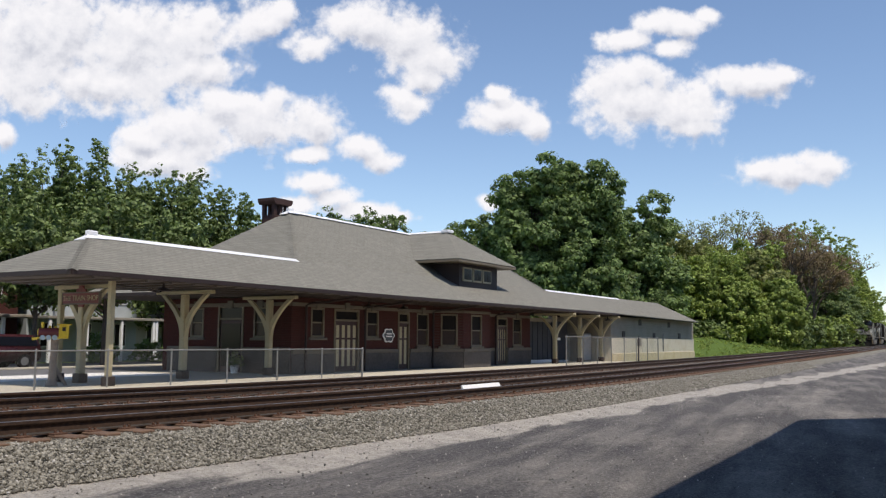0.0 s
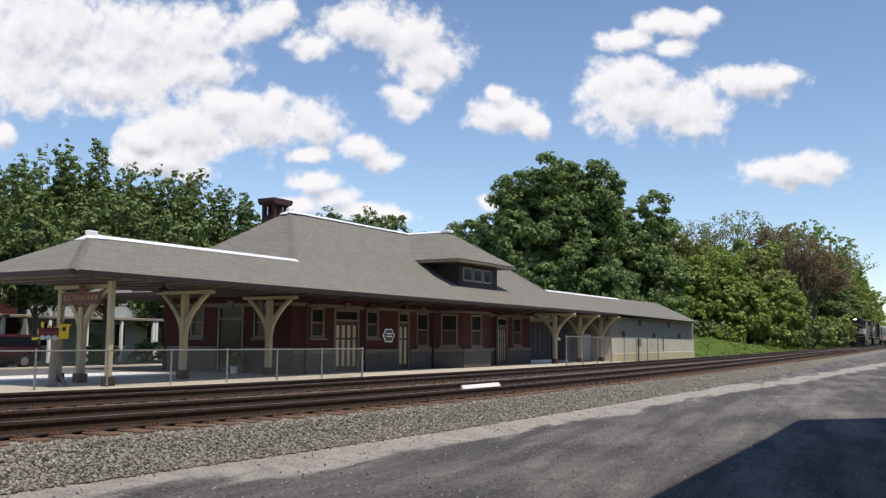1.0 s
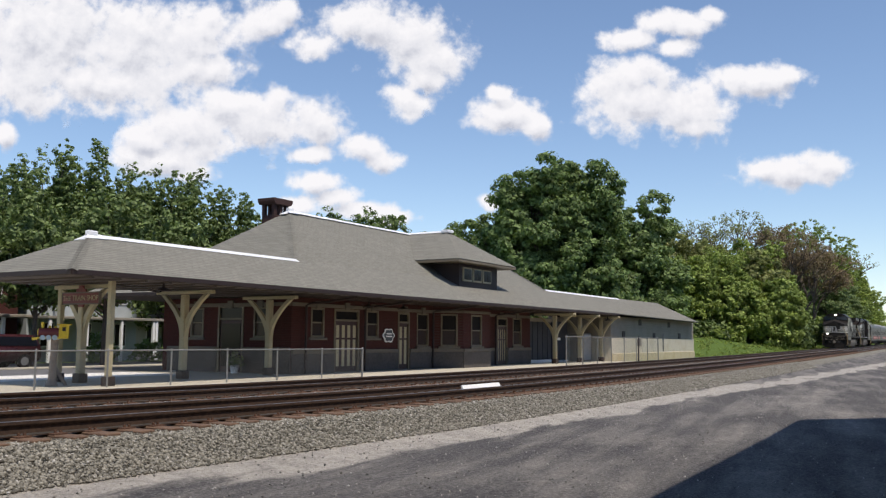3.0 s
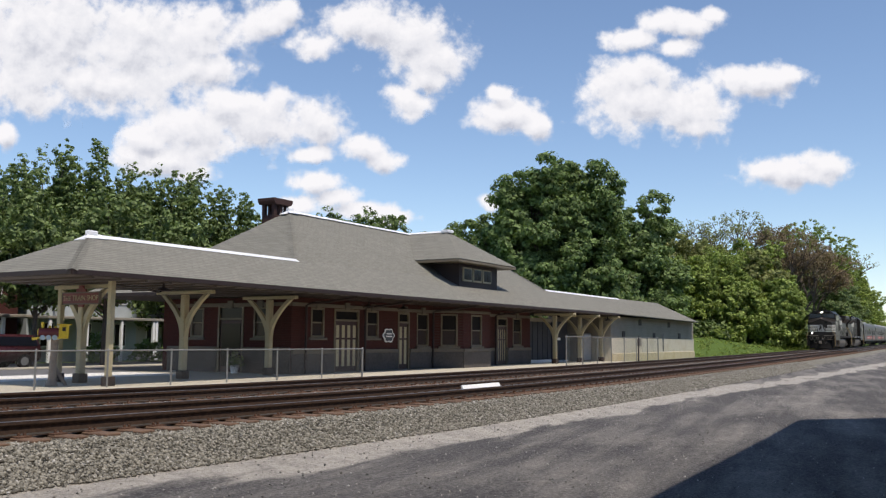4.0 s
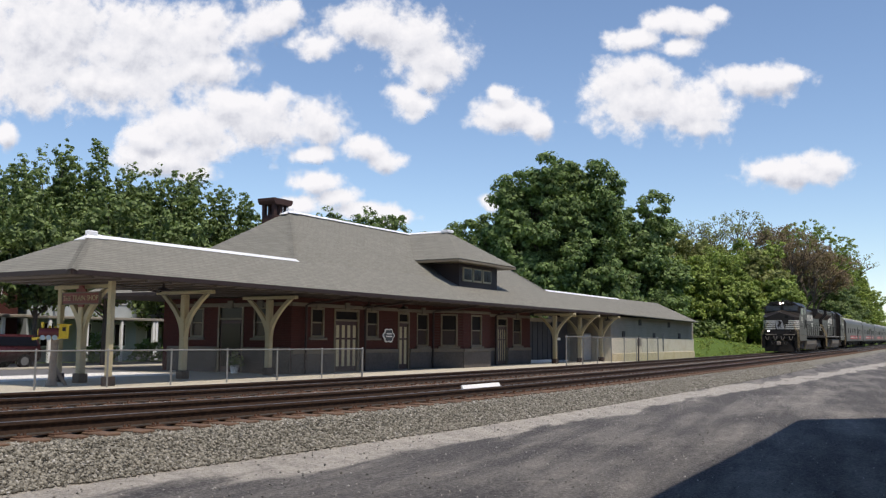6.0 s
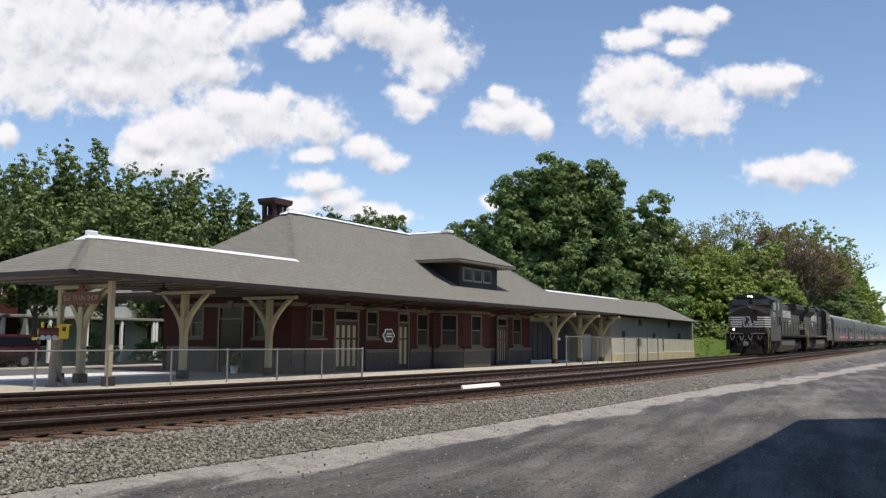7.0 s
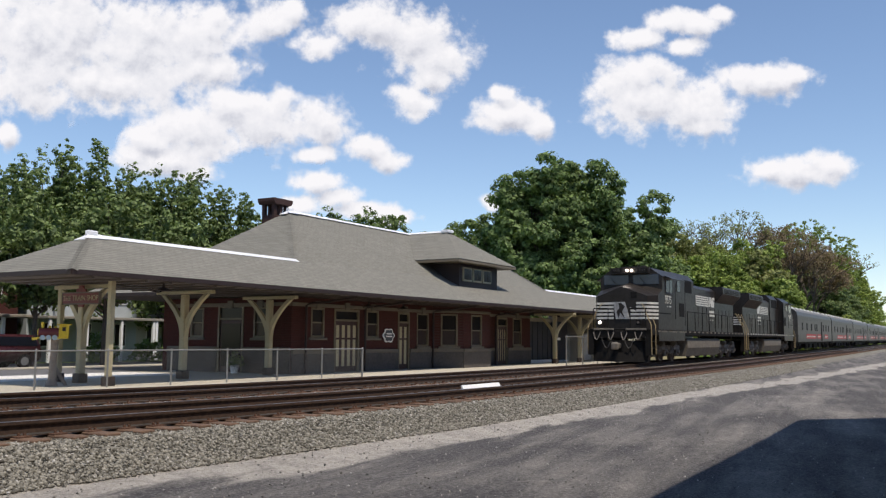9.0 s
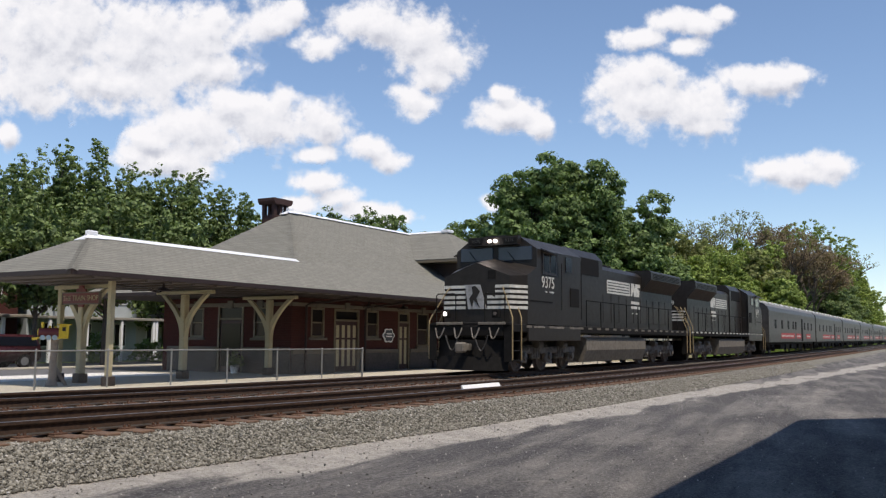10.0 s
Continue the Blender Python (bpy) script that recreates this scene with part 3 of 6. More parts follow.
def build_walls():
    top = EAVE_Z - 0.2
    x0, x1, yb = 28.2, 50.8, 31.2
    # front wall and bay, end wall seen from its outside: each in a frame of its own
    front = pose(0, WALL_Y, 0)
    wins = [(29.44, 30.34, 1.08, 2.34), (33.41, 34.38, 1.08, 2.34), (37.69, 38.80, 0.68, 2.34), (48.39, 49.57, 0.68, 2.34)]
    doors = [(31.02, 32.85, PLAT, 2.34), (36.0, 37.02, PLAT, 2.34), (46.35, 47.64, PLAT, 2.34)]
    put_in(part("front_wall", wall_with_holes(x0, x1, PLAT, top, wins + doors), M_BRICK, None, "red brick wall"), front, station)
    for w in wins:
        window_in(front, *w, station)
    for d in doors:
        door_in(front, d[0], d[1], d[2], 1.80, d[3], station)
    end = pose(x0, yb, 0, 0, 0, -90)      # local x runs towards the railway
    ew = [(yb - 29.85, yb - 29.05, 1.05, 2.34), (yb - 26.15, yb - 25.3, 1.05, 2.34)]
    ed = [(yb - 28.2, yb - 26.7, PLAT, 2.44)]
    put_in(part("end_wall", wall_with_holes(0, yb - WALL_Y - 0.36, PLAT, top, ew + ed), M_BRICK, None, "red brick wall"), end, station)
    for w in ew:
        window_in(end, *w, station)
    door_in(end, ed[0][0], ed[0][1], PLAT, 1.80, 2.44, station, False)
    wpart("back_wall", boxed(x0, x1, yb, yb + 0.35, PLAT, top), M_BRICK, station)
    wpart("end_wall", boxed(x1 - 0.35, x1, WALL_Y + 0.36, yb - 0.01, PLAT, top), M_BRICK, station)
    # stone base, its cap, and the frieze
    def course(m, spans, z0, z1, out, mat, name):
        for a, b in spans:
            put_in(part(name, boxed(a, b, -out, -0.001, z0, z1, bevel=0.015), mat), m, station)
    gaps = [(x0, 31.02), (32.85, 36.0), (37.02, 39.2), (44.45, 46.35), (47.64, x1)]
    course(front, gaps, PLAT, 0.40, 0.07, M_STONE, "stone_base")
    course(front, gaps, 0.40, 0.57, 0.11, M_TRIM, "base_cap")
    eg = [(0, ed[0][0]), (ed[0][1], yb - WALL_Y)]
    course(end, eg, PLAT, 0.52, 0.07, M_STONE, "stone_base")
    course(end, eg, 0.52, 0.66, 0.11, M_TRIM, "base_cap")
    course(front, [(x0, x1)], 2.36, 2.52, 0.05, M_TRIM, "frieze")
    course(end, [(0, yb - WALL_Y)], 2.36, 2.52, 0.05, M_TRIM, "frieze")
    for x in (29.9, 31.9, 33.9, 36.6, 38.25, 46.9, 48.95):
        course(front, [(x - 0.16, x + 0.16)], 2.30, 2.62, 0.09, M_TRIM, "keystone")
    for x in (ew[0][0] + 0.4, ed[0][0] + 0.75, ew[1][0] + 0.4):
        course(end, [(x - 0.16, x + 0.16)], 2.30, 2.62, 0.09, M_TRIM, "keystone")
    # bay window towards the platform
    yb2, zb = 22.96, 0.56
    pts = [(39.22, WALL_Y), (40.36, yb2), (43.30, yb2), (44.44, WALL_Y)]
    for (xa, ya), (xb, yb_) in zip(pts, pts[1:]):
        L = math.hypot(xb - xa, yb_ - ya)
        m = pose(xa, ya, 0, 0, 0, math.degrees(math.atan2(yb_ - ya, xb - xa)))
        holes = [(0.42, 1.32, zb + 0.12, 2.34)] if L < 2 else [(0.85, 2.03, zb + 0.12, 2.34)]
        put_in(part("bay_wall", wall_with_holes(0.01, L - 0.01, PLAT, top, holes), M_BRICK, None, "red brick bay"), m, station)
        for h_ in holes:
            window_in(m, *h_, station)
        course(m, [(0, L)], PLAT, 0.40, 0.07, M_STONE, "stone_base")
        course(m, [(0, L)], 0.40, 0.57, 0.11, M_TRIM, "base_cap")
        course(m, [(0, L)], 2.40, 2.54, 0.05, M_TRIM, "frieze")
    # rainwater pipes that swing out to the gutter
    for x in (28.95, 33.12, 39.02, 45.9):
        bm = pipe([(x, WALL_Y - 0.16, PLAT), (x, WALL_Y - 0.16, 2.40), (x + 0.05, WALL_Y - 0.3, 2.48), (x + 0.35, WALL_Y - 1.1, 2.56), (x + 0.55, EAVE_Y + 0.15, 2.72)], 0.05, 8)
        wpart("downpipe", bm, M_FASCIA, station, "dark brown rainwater pipe")
    # floor inside, so that no light leaks in
    wpart("floor_slab", boxed(x0 + 0.4, x1 - 0.4, WALL_Y + 0.4, yb - 0.05, PLAT - 0.1, PLAT + 0.02), M_CONCRETE, station)
    M_CHIMNEY = plain("sooty_brick", (0.055, 0.026, 0.022), 0.9, 0.0, 0.4, 14.0, 2.0, 0.5)
    # chimney with an open, arched cap
    ch = wpart("chimney", boxed(32.05, 33.05, 28.6, 29.4, 5.5, 6.9, bevel=0.02), M_CHIMNEY, station, "dark red brick chimney with an open cap")
    for px_ in (32.05, 32.46, 32.87):
        for py in (28.6, 29.22):
            wpart("pier", boxed(px_, px_ + 0.18, py, py + 0.18, 6.9, 7.42), M_CHIMNEY, ch)
    bm = bmesh.new()
    extrude(bm, [(32.0, 7.42), (33.1, 7.42), (33.22, 7.56), (33.22, 7.70), (31.88, 7.70), (31.88, 7.56)], "y", 28.48, 29.52)
    wpart("chimney_cap", bm, M_CHIMNEY, ch)


def canopy_post(label, short=False):
    """Chamfered timber post with curved brackets that carry the canopy."""
    t = thing("canopy_post", label=label, category="post", group="canopy posts")
    H = EAVE_Z - 0.22 - PLAT
    part("base_block", boxed(-0.17, 0.17, -0.17, 0.17, 0, 0.3, bevel=0.02), M_FASCIA, t, "dark painted post base")
    part("shaft", boxed(-0.12, 0.12, -0.12, 0.12, 0.3, H - 0.15, bevel=0.03), M_CREAM, t)
    bm = box(bmesh.new(), -0.10, 0.10, -1.40, 1.40, H - 0.13, H, 0.02)
    part("crossbeam", bm, M_CREAM, t)
    for s in (-1, 1):
        bm = bmesh.new()
        n = 9
        outer = []
        for i in range(n + 1):
            f = i / n
            outer.append((s * (0.15 + 1.02 * f ** 1.9), H - 0.15 - 1.45 * (1 - f)))
        for i in range(n):
            (y0, z0), (y1, z1) = outer[i], outer[i + 1]
            w = 0.20
            v = [(y0, z0), (y1, z1), (y1 - s * w, z1), (y0 - s * w, z0)]
            ring0 = [bm.verts.new((xx, yy, zz)) for xx in (-0.07, 0.07) for yy, zz in v]
            a0, a1 = ring0[:4], ring0[4:]
            fs = [bm.faces.new(a0), bm.faces.new(a1[::-1])]
            for q in range(4):
                fs.append(bm.faces.new((a0[q], a1[q], a1[(q + 1) % 4], a0[(q + 1) % 4])))
            bmesh.ops.recalc_face_normals(bm, faces=fs)
        bmesh.ops.remove_doubles(bm, verts=bm.verts, dist=0.002)
        part("curved_bracket", bm, M_CREAM, t)
    return t


build_roofs()
build_dormer()
build_walls()
first = canopy_post("cream painted timber post with curved brackets under the canopy")
first.matrix_basis = pose(18.75, 24.72, PLAT)
for x, y in ((22.65, 24.3), (27.1, 24.3), (51.9, 22.9), (56.0, 22.9), (59.9, 22.9)):
    copy_thing(first, pose(x, y, PLAT))

# ---------------------------------------------------------------- platform
bm = bmesh.new()
box(bm, -40, 62, 17.6, 36.0, PLAT - 0.5, PLAT, 0.02)
tagged(part("pavement", bm, M_CONCRETE, None, "pale worn concrete platform"), category="platform", kind="structure")

# ---------------------------------------------------------------- wing behind the station


def build_wing():
    t = thing("freight_wing", (70, 24.5, PLAT), 0, "low white block building with a grey shingle roof", "building")
    wx0, wx1 = 60.3, 81.4
    wpart("lower_wall", boxed(wx0, wx1, 22.3, 27.2, PLAT - 0.1, 1.2), M_BLOCK, t, "white painted concrete block wall")
    wpart("wall_foot", boxed(wx0 - 0.02, wx1 + 0.02, 22.22, 22.298, PLAT - 0.1, 0.12, bevel=0.02), plain("tan_stained_foot", (0.50, 0.44, 0.30), 0.9, 0.0, 0.3, 8.0, 0.9, 0.3, dirt=(0.40, 0.31, 0.16)), t, "tan painted wall foot")
    for i in range(7):
        wpart("block_course", boxed(wx0, wx1, 22.292, 22.3, 0.26 + i * 0.135, 0.375 + i * 0.135), M_BLOCK, t)
    wpart("downpipe", tube(bmesh.new(), (72.0, 22.2, 0.2), (72.0, 22.2, 1.6), 0.05, 0.05, 8), M_STEEL, t)
    wpart("upper_wall", boxed(wx0, wx1, 22.36, 27.14, 1.2, 2.75), M_SIDING, t, "grey boarded upper wall")
    for i in range(8):
        z = 1.22 + i * 0.185
        wpart("board", boxed(wx0, wx1, 22.335, 22.362, z, z + 0.172, bevel=0.008), M_SIDING, t)
    for x, z in ((62.9, 1.5), (70.0, 1.42), (77.0, 1.46), (66.6, 2.42), (74.0, 2.36)):
        wpart("vent", boxed(x - 0.3, x + 0.3, 22.30, 22.34, z - 0.22, z + 0.22, bevel=0.01), M_FASCIA, t)
    bm = bmesh.new()
    e, k, w = EAVE_Y, RIDGE_Y, 27.0
    z0, z1 = EAVE_Z - 0.08, RIDGE_Z + 0.05
    slab(bm, [(56.2, e, EAVE_Z), (80.5, e, z0 - 0.12), (77.2, k, z1), (KR, k, RIDGE_Z)], 0.08)
    slab(bm, [(80.5, w, z0 - 0.12), (56.2, w, EAVE_Z), (KR, k, RIDGE_Z), (77.2, k, z1)], 0.08)
    slab(bm, [(80.5, e, z0 - 0.12), (82.4, 24.3, z0 - 0.12), (80.5, w, z0 - 0.12), (77.2, k, z1)], 0.08)
    wpart("wing_roof", bm, M_SHINGLE, t, "grey shingle roof")


build_wing()

# ---------------------------------------------------------------- platform things


def word_mesh(name, text, size, depth, material, align="CENTER"):
    """Raised lettering as a mesh, in the x-z plane, facing -y."""
    cu = bpy.data.curves.new(name, "FONT")
    cu.body, cu.size, cu.extrude = text, size, depth
    cu.align_x, cu.align_y = align, "CENTER"
    tmp = bpy.data.objects.new(name, cu)
    me = bpy.data.meshes.new_from_object(tmp)
    bpy.data.objects.remove(tmp)
    me.transform(Matrix.Rotation(math.pi / 2, 4, "X"))
    me.materials.clear()
    me.materials.append(material)
    return me


def build_sign():
    t = thing("shop_sign", (18.50, 24.50, 1.95), -90, "red board with cream lettering hung between two posts", "sign")
    t.scale = (0.88, 1.0, 0.95)
    part("board", boxed(-1.02, 1.02, -0.03, 0.03, 0.14, 0.52, bevel=0.01), M_RED, t)
    bm = bmesh.new()
    for a in ((-1.04, 1.04, 0.50, 0.54), (-1.04, 1.04, 0.12, 0.16), (-1.04, -1.0, 0.16, 0.50), (1.0, 1.04, 0.16, 0.50)):
        box(bm, a[0], a[1], -0.045, 0.045, a[2], a[3])
    part("border", bm, M_TRIM, t)
    bm = bmesh.new()
    extrude(bm, [(-0.28, 0.54), (0.28, 0.54), (0.24, 0.64), (0.12, 0.66), (0.10, 0.76), (-0.10, 0.76), (-0.12, 0.66), (-0.24, 0.64)], "y", -0.03, 0.03)
    part("crest", bm, M_RED, t)
    bm = bmesh.new()
    extrude(bm, [(-0.18, 0.12), (-0.1, 0.03), (0.1, 0.03), (0.18, 0.12)], "y", -0.03, 0.03)
    part("pendant", bm, M_RED, t)
    ob = new("lettering", word_mesh("lettering", "THE TRAIN SHOP", 0.25, 0.003, M_CREAM))
    ob.parent = t
    ob.matrix_basis = pose(0, -0.04, 0.325)
    tagged(ob, "cream painted words")
    for x, y in ((18.75, 25.83), (18.05, 22.5)):
        p = thing("slim_post", (x, y, PLAT), 0, "slim square cream painted post beside the sign", "post", "slim posts")
        part("base_block", boxed(-0.15, 0.15, -0.15, 0.15, 0, 0.28, bevel=0.015), M_FASCIA, p)
        part("shaft", boxed(-0.085, 0.085, -0.085, 0.085, 0.28, EAVE_Z - 0.20 - PLAT, bevel=0.015), M_CREAM, p)


def build_toy_train():
    """A small wooden engine on a tree stump: a mailbox-sized ornament."""
    s = thing("tree_trunk_stand", (17.0, 23.7, PLAT), 0, "bare grey tree trunk with a brace on the platform", "stand")
    bm = bmesh.new()
    for i, (z0, z1, r0, r1) in enumerate(((0, 0.2, 0.19, 0.12), (0.2, 0.9, 0.12, 0.10), (0.9, 1.36, 0.10, 0.11))):
        tube(bm, (0.02 * i, 0, z0), (0.02 * i + 0.02, 0.02, z1), r0, r1, 10)
    part("trunk", bm, M_TRUNK_OLD, s)
    part("brace", tube(bmesh.new(), (0.38, -0.12, 0.0), (0.1, 0, 0.5), 0.03, 0.03, 6), M_TRUNK_OLD, s)
    part("brace", tube(bmesh.new(), (0.5, -0.05, 0.0), (0.12, 0.02, 0.6), 0.025, 0.025, 6), M_TRUNK_OLD, s)
    t = thing("wooden_engine", (17.0, 23.7, PLAT + 1.36), 140, "small maroon and yellow wooden steam engine on a trunk", "ornament")
    M_BLUE = plain("pale_blue_paint", (0.45, 0.55, 0.62), 0.5)
    M_MAROON = plain("maroon_paint", (0.16, 0.028, 0.03), 0.45)
    t.scale = (0.74, 0.74, 0.74)
    part("frame", boxed(-0.55, 0.62, -0.16, 0.16, 0.06, 0.13, bevel=0.01), M_YELLOW, t)
    part("boiler", tube(bmesh.new(), (-0.2, 0, 0.31), (0.56, 0, 0.31), 0.18, 0.18, 16), M_MAROON, t)
    part("smokebox_front", tube(bmesh.new(), (0.56, 0, 0.31), (0.60, 0, 0.31), 0.15, 0.12, 16), M_YELLOW, t)
    part("chimney", tube(bmesh.new(), (0.42, 0, 0.45), (0.42, 0, 0.72), 0.05, 0.065, 10), M_YELLOW, t)
    part("dome", tube(bmesh.new(), (0.16, 0, 0.45), (0.16, 0, 0.58), 0.06, 0.045, 10), M_YELLOW, t)
    part("dome", tube(bmesh.new(), (-0.06, 0, 0.45), (-0.06, 0, 0.56), 0.05, 0.04, 10), M_YELLOW, t)
    cab = part("cab", boxed(-0.56, -0.2, -0.19, 0.19, 0.13, 0.60, bevel=0.01), M_YELLOW, t)
    for s_ in (-1, 1):
        part("window", boxed(-0.45, -0.32, s_ * 0.185, s_ * 0.196, 0.36, 0.52), M_FASCIA, cab)
    part("cab_roof", boxed(-0.66, -0.12, -0.24, 0.24, 0.60, 0.65, bevel=0.015), M_YELLOW, t)
    bm = bmesh.new()
    extrude(bm, [(0.60, -0.14), (0.60, 0.14), (0.80, 0.02), (0.80, -0.02)], "z", 0.0, 0.10)
    part("cowcatcher", bm, M_YELLOW, t)
    for x in (-0.05, 0.18, 0.40):
        for s_ in (-1, 1):
            part("wheel", tube(bmesh.new(), (x, s_ * 0.16, 0.10), (x, s_ * 0.20, 0.10), 0.10, 0.10, 14), M_BLUE, t)


def build_fence(name_label, p0, p1, top, posts, base):
    """Chain-link fence: posts, top rail, woven wire."""
    p0, p1 = Vector(p0), Vector(p1)
    L = (p1 - p0).length
    ang = math.degrees(math.atan2(p1.y - p0.y, p1.x - p0.x))
    t = thing("chain_link_fence", (p0.x, p0.y, base), ang, name_label, "fence")
    for i in range(posts + 1):
        x = L * i / posts
        r = 0.038 if i in (0, posts) else 0.028
        post = part("fence_post", tube(bmesh.new(), (x, 0, 0), (x, 0, top + 0.02), r, r, 10), M_STEEL, t)
        part("post_cap", tube(bmesh.new(), (x, 0, top + 0.02), (x, 0, top + 0.06), r * 1.2, r * 0.5, 10), M_STEEL, post)
    part("top_rail", tube(bmesh.new(), (0, 0, top), (L, 0, top), 0.024, 0.024, 10), M_STEEL, t)
    # woven wire
    verts, faces = [], []
    step, w = 0.075, 0.0007
    H = top - 0.06
    n = int((L + H) / step)
    for i in range(n):
        for s in (1, -1):
            xa = -H + i * step
            a, b = (xa, 0.04), (xa + H, 0.04 + H)
            if a[0] < 0:
                a = (0.0, 0.04 - xa)
            if b[0] > L:
                b = (L, 0.04 + L - xa)
            if s < 0:
                a, b = (L - a[0], a[1]), (L - b[0], b[1])
            k = len(verts)
            verts += [(a[0] - w, 0, a[1] + w * s), (a[0] + w, 0, a[1] - w * s), (b[0] + w, 0, b[1] - w * s), (b[0] - w, 0, b[1] + w * s)]
            verts += [(v[0], 0.004, v[2]) for v in verts[k:k + 4]]
            faces += [(k, k + 1, k + 2, k + 3), (k + 7, k + 6, k + 5, k + 4), (k, k + 4, k + 5, k + 1), (k + 2, k + 6, k + 7, k + 3)]
    pydata("woven_wire", verts, faces, M_WIRE, t, "stuff", "galvanised diamond mesh")


def gooseneck(at, label="dark enamel gooseneck lamp under the canopy", reach=0.5):
    t = thing("canopy_lamp", at, 0, label, "lamp", "canopy lamps")
    turns = [math.pi * i / 8 for i in range(9)]
    bm = pipe([(-reach / 2 + reach / 2 * math.cos(a), 0, -0.02 - 0.16 * math.sin(a)) for a in turns], 0.018)
    part("arm", bm, M_FASCIA, t)
    bm = bmesh.new()
    tube(bm, (0, 0, -0.02), (0, 0, 0.12), 0.05, 0.03, 10)
    tube(bm, (0, 0, -0.12), (0, 0, -0.02), 0.26, 0.06, 18)
    part("shade", bm, M_FASCIA, t)


def build_clutter():
    t = thing("wall_sign", (35.16, WALL_Y - 0.04, 0.9), 0, "dark rounded sign with a white border on the brick wall", "sign")
    pts = [(0.46 * math.cos(a) * (1 + 0.10 * math.cos(6 * a)), 0.30 + 0.33 * math.sin(a) * (1 + 0.10 * math.cos(6 * a))) for a in [2 * math.pi * i / 36 for i in range(36)]]
    bm = bmesh.new()
    extrude(bm, pts, "y", -0.02, 0.02)
    part("border", bm, M_WHITE, t)
    bm = bmesh.new()
    extrude(bm, [(x * 0.8, 0.30 + (z - 0.30) * 0.8) for x, z in pts], "y", -0.035, -0.015)
    part("field", bm, plain("slate_blue_paint", (0.07, 0.08, 0.10), 0.5), t)
    for z, w in ((0.38, 0.22), (0.26, 0.26)):
        part("text_bar", boxed(-w, w, -0.042, -0.03, z - 0.03, z + 0.03), M_WHITE, t)
    p = thing("flower_pot", (27.6, 26.6, PLAT), 0, "white pot with a small green plant by the door", "plant pot")
    part("pot", tube(bmesh.new(), (0, 0, 0), (0, 0, 0.36), 0.13, 0.19, 14), M_WHITE, p)
    leaf_cloud("foliage", [((0, 0, 0.55), (0.3, 0.3, 0.25)), ((0.1, 0, 0.75), (0.2, 0.2, 0.25))], 240, 0.08, M_LEAF_LEFT, p, 5)
    M_SLATE = plain("slate_boarding", (0.035, 0.038, 0.05), 0.6)
    s = thing("storage_hut", (52.7, 25.2, PLAT), 0, "dark slate boarded hut on a white base under the canopy", "hut")
    part("wall", boxed(-1.75, 1.75, -0.9, 0.9, 0.2, 2.75, bevel=0.02), M_SLATE, s)
    part("base", boxed(-1.8, 1.8, -0.95, 0.95, 0.0, 0.2, bevel=0.02), M_WHITE, s)
    part("lintel", boxed(-1.8, 1.8, -0.97, -0.90, 2.62, 2.86, bevel=0.02), M_SIDING, s)
    for x in (-1.1, -0.35, 0.4, 1.15):
        part("batten", boxed(x - 0.03, x + 0.03, -0.93, -0.90, 0.2, 2.62), M_SLATE, s)
    s = thing("storage_hut", (56.6, 25.4, PLAT), 0, "dark doored hut with a pale notice under the canopy", "hut")
    part("wall", boxed(-1.3, 1.3, -0.8, 0.8, 0.12, 2.7, bevel=0.02), M_SLATE, s)
    part("base", boxed(-1.35, 1.35, -0.85, 0.85, 0.0, 0.12, bevel=0.02), M_WHITE, s)
    part("notice", boxed(-0.75, 0.0, -0.83, -0.80, 1.45, 1.62), M_WHITE, s)
    s = thing("utility_cabinet", (59.3, 24.2, PLAT), 0, "pale grey metal cabinet beside the canopy posts", "cabinet")
    part("body", boxed(-0.75, 0.75, -0.5, 0.5, 0.0, 1.95, bevel=0.03), M_SIDING, s)
    part("door", boxed(-0.68, 0.68, -0.53, -0.50, 0.1, 1.85, bevel=0.01), plain("pale_grey_door", (0.42, 0.43, 0.44), 0.5), s)
    p = thing("service_post", (61.9, 20.9, PLAT), 0, "dark leaning post with a small grey box by the fence", "post")
    part("pole", tube(bmesh.new(), (0, 0, 0), (0.12, 0, 1.75), 0.06, 0.05, 8), M_FASCIA, p)
    part("box", boxed(0.12, 0.42, -0.12, 0.12, 1.05, 1.6, bevel=0.02), M_SIDING, p)
    for i, (x, y) in enumerate(((94.0, 27.6), (96.5, 27.9), (98.0, 28.4), (100.5, 28.2), (103.0, 29.0))):
        q = thing("boulder", (x, y, height(y - mid(x), x) - 0.1), 40 * i, "pale rounded boulder on the grass bank", "boulder", "boulders")
        bm = bmesh.new()
        bmesh.ops.create_icosphere(bm, subdivisions=2, radius=0.55)
        for v in bm.verts:
            v.co = v.co * (1 + 0.25 * noise.noise(v.co * 2 + Vector((i, 0, 0))))
            v.co.z *= 0.7
        part("stone", bm, M_BLOCK, q)
    # white board in the near track
    b = thing("white_board", (19.3, 10.40, -0.195), 0, "white painted plank propped on edge between the rails", "board")
    b.matrix_basis = b.matrix_basis @ pose(0, 0, 0, 62, 0, -0.6)
    part("panel", box(bmesh.new(), -0.92, 0.92, 0.0, 0.19, -0.025, 0.025, 0.008), M_WHITE, b)
    part("batten", boxed(-0.5, -0.42, 0.02, 0.17, -0.05, -0.025), M_WHITE, b)
    part("batten", boxed(0.42, 0.5, 0.02, 0.17, -0.05, -0.025), M_WHITE, b)


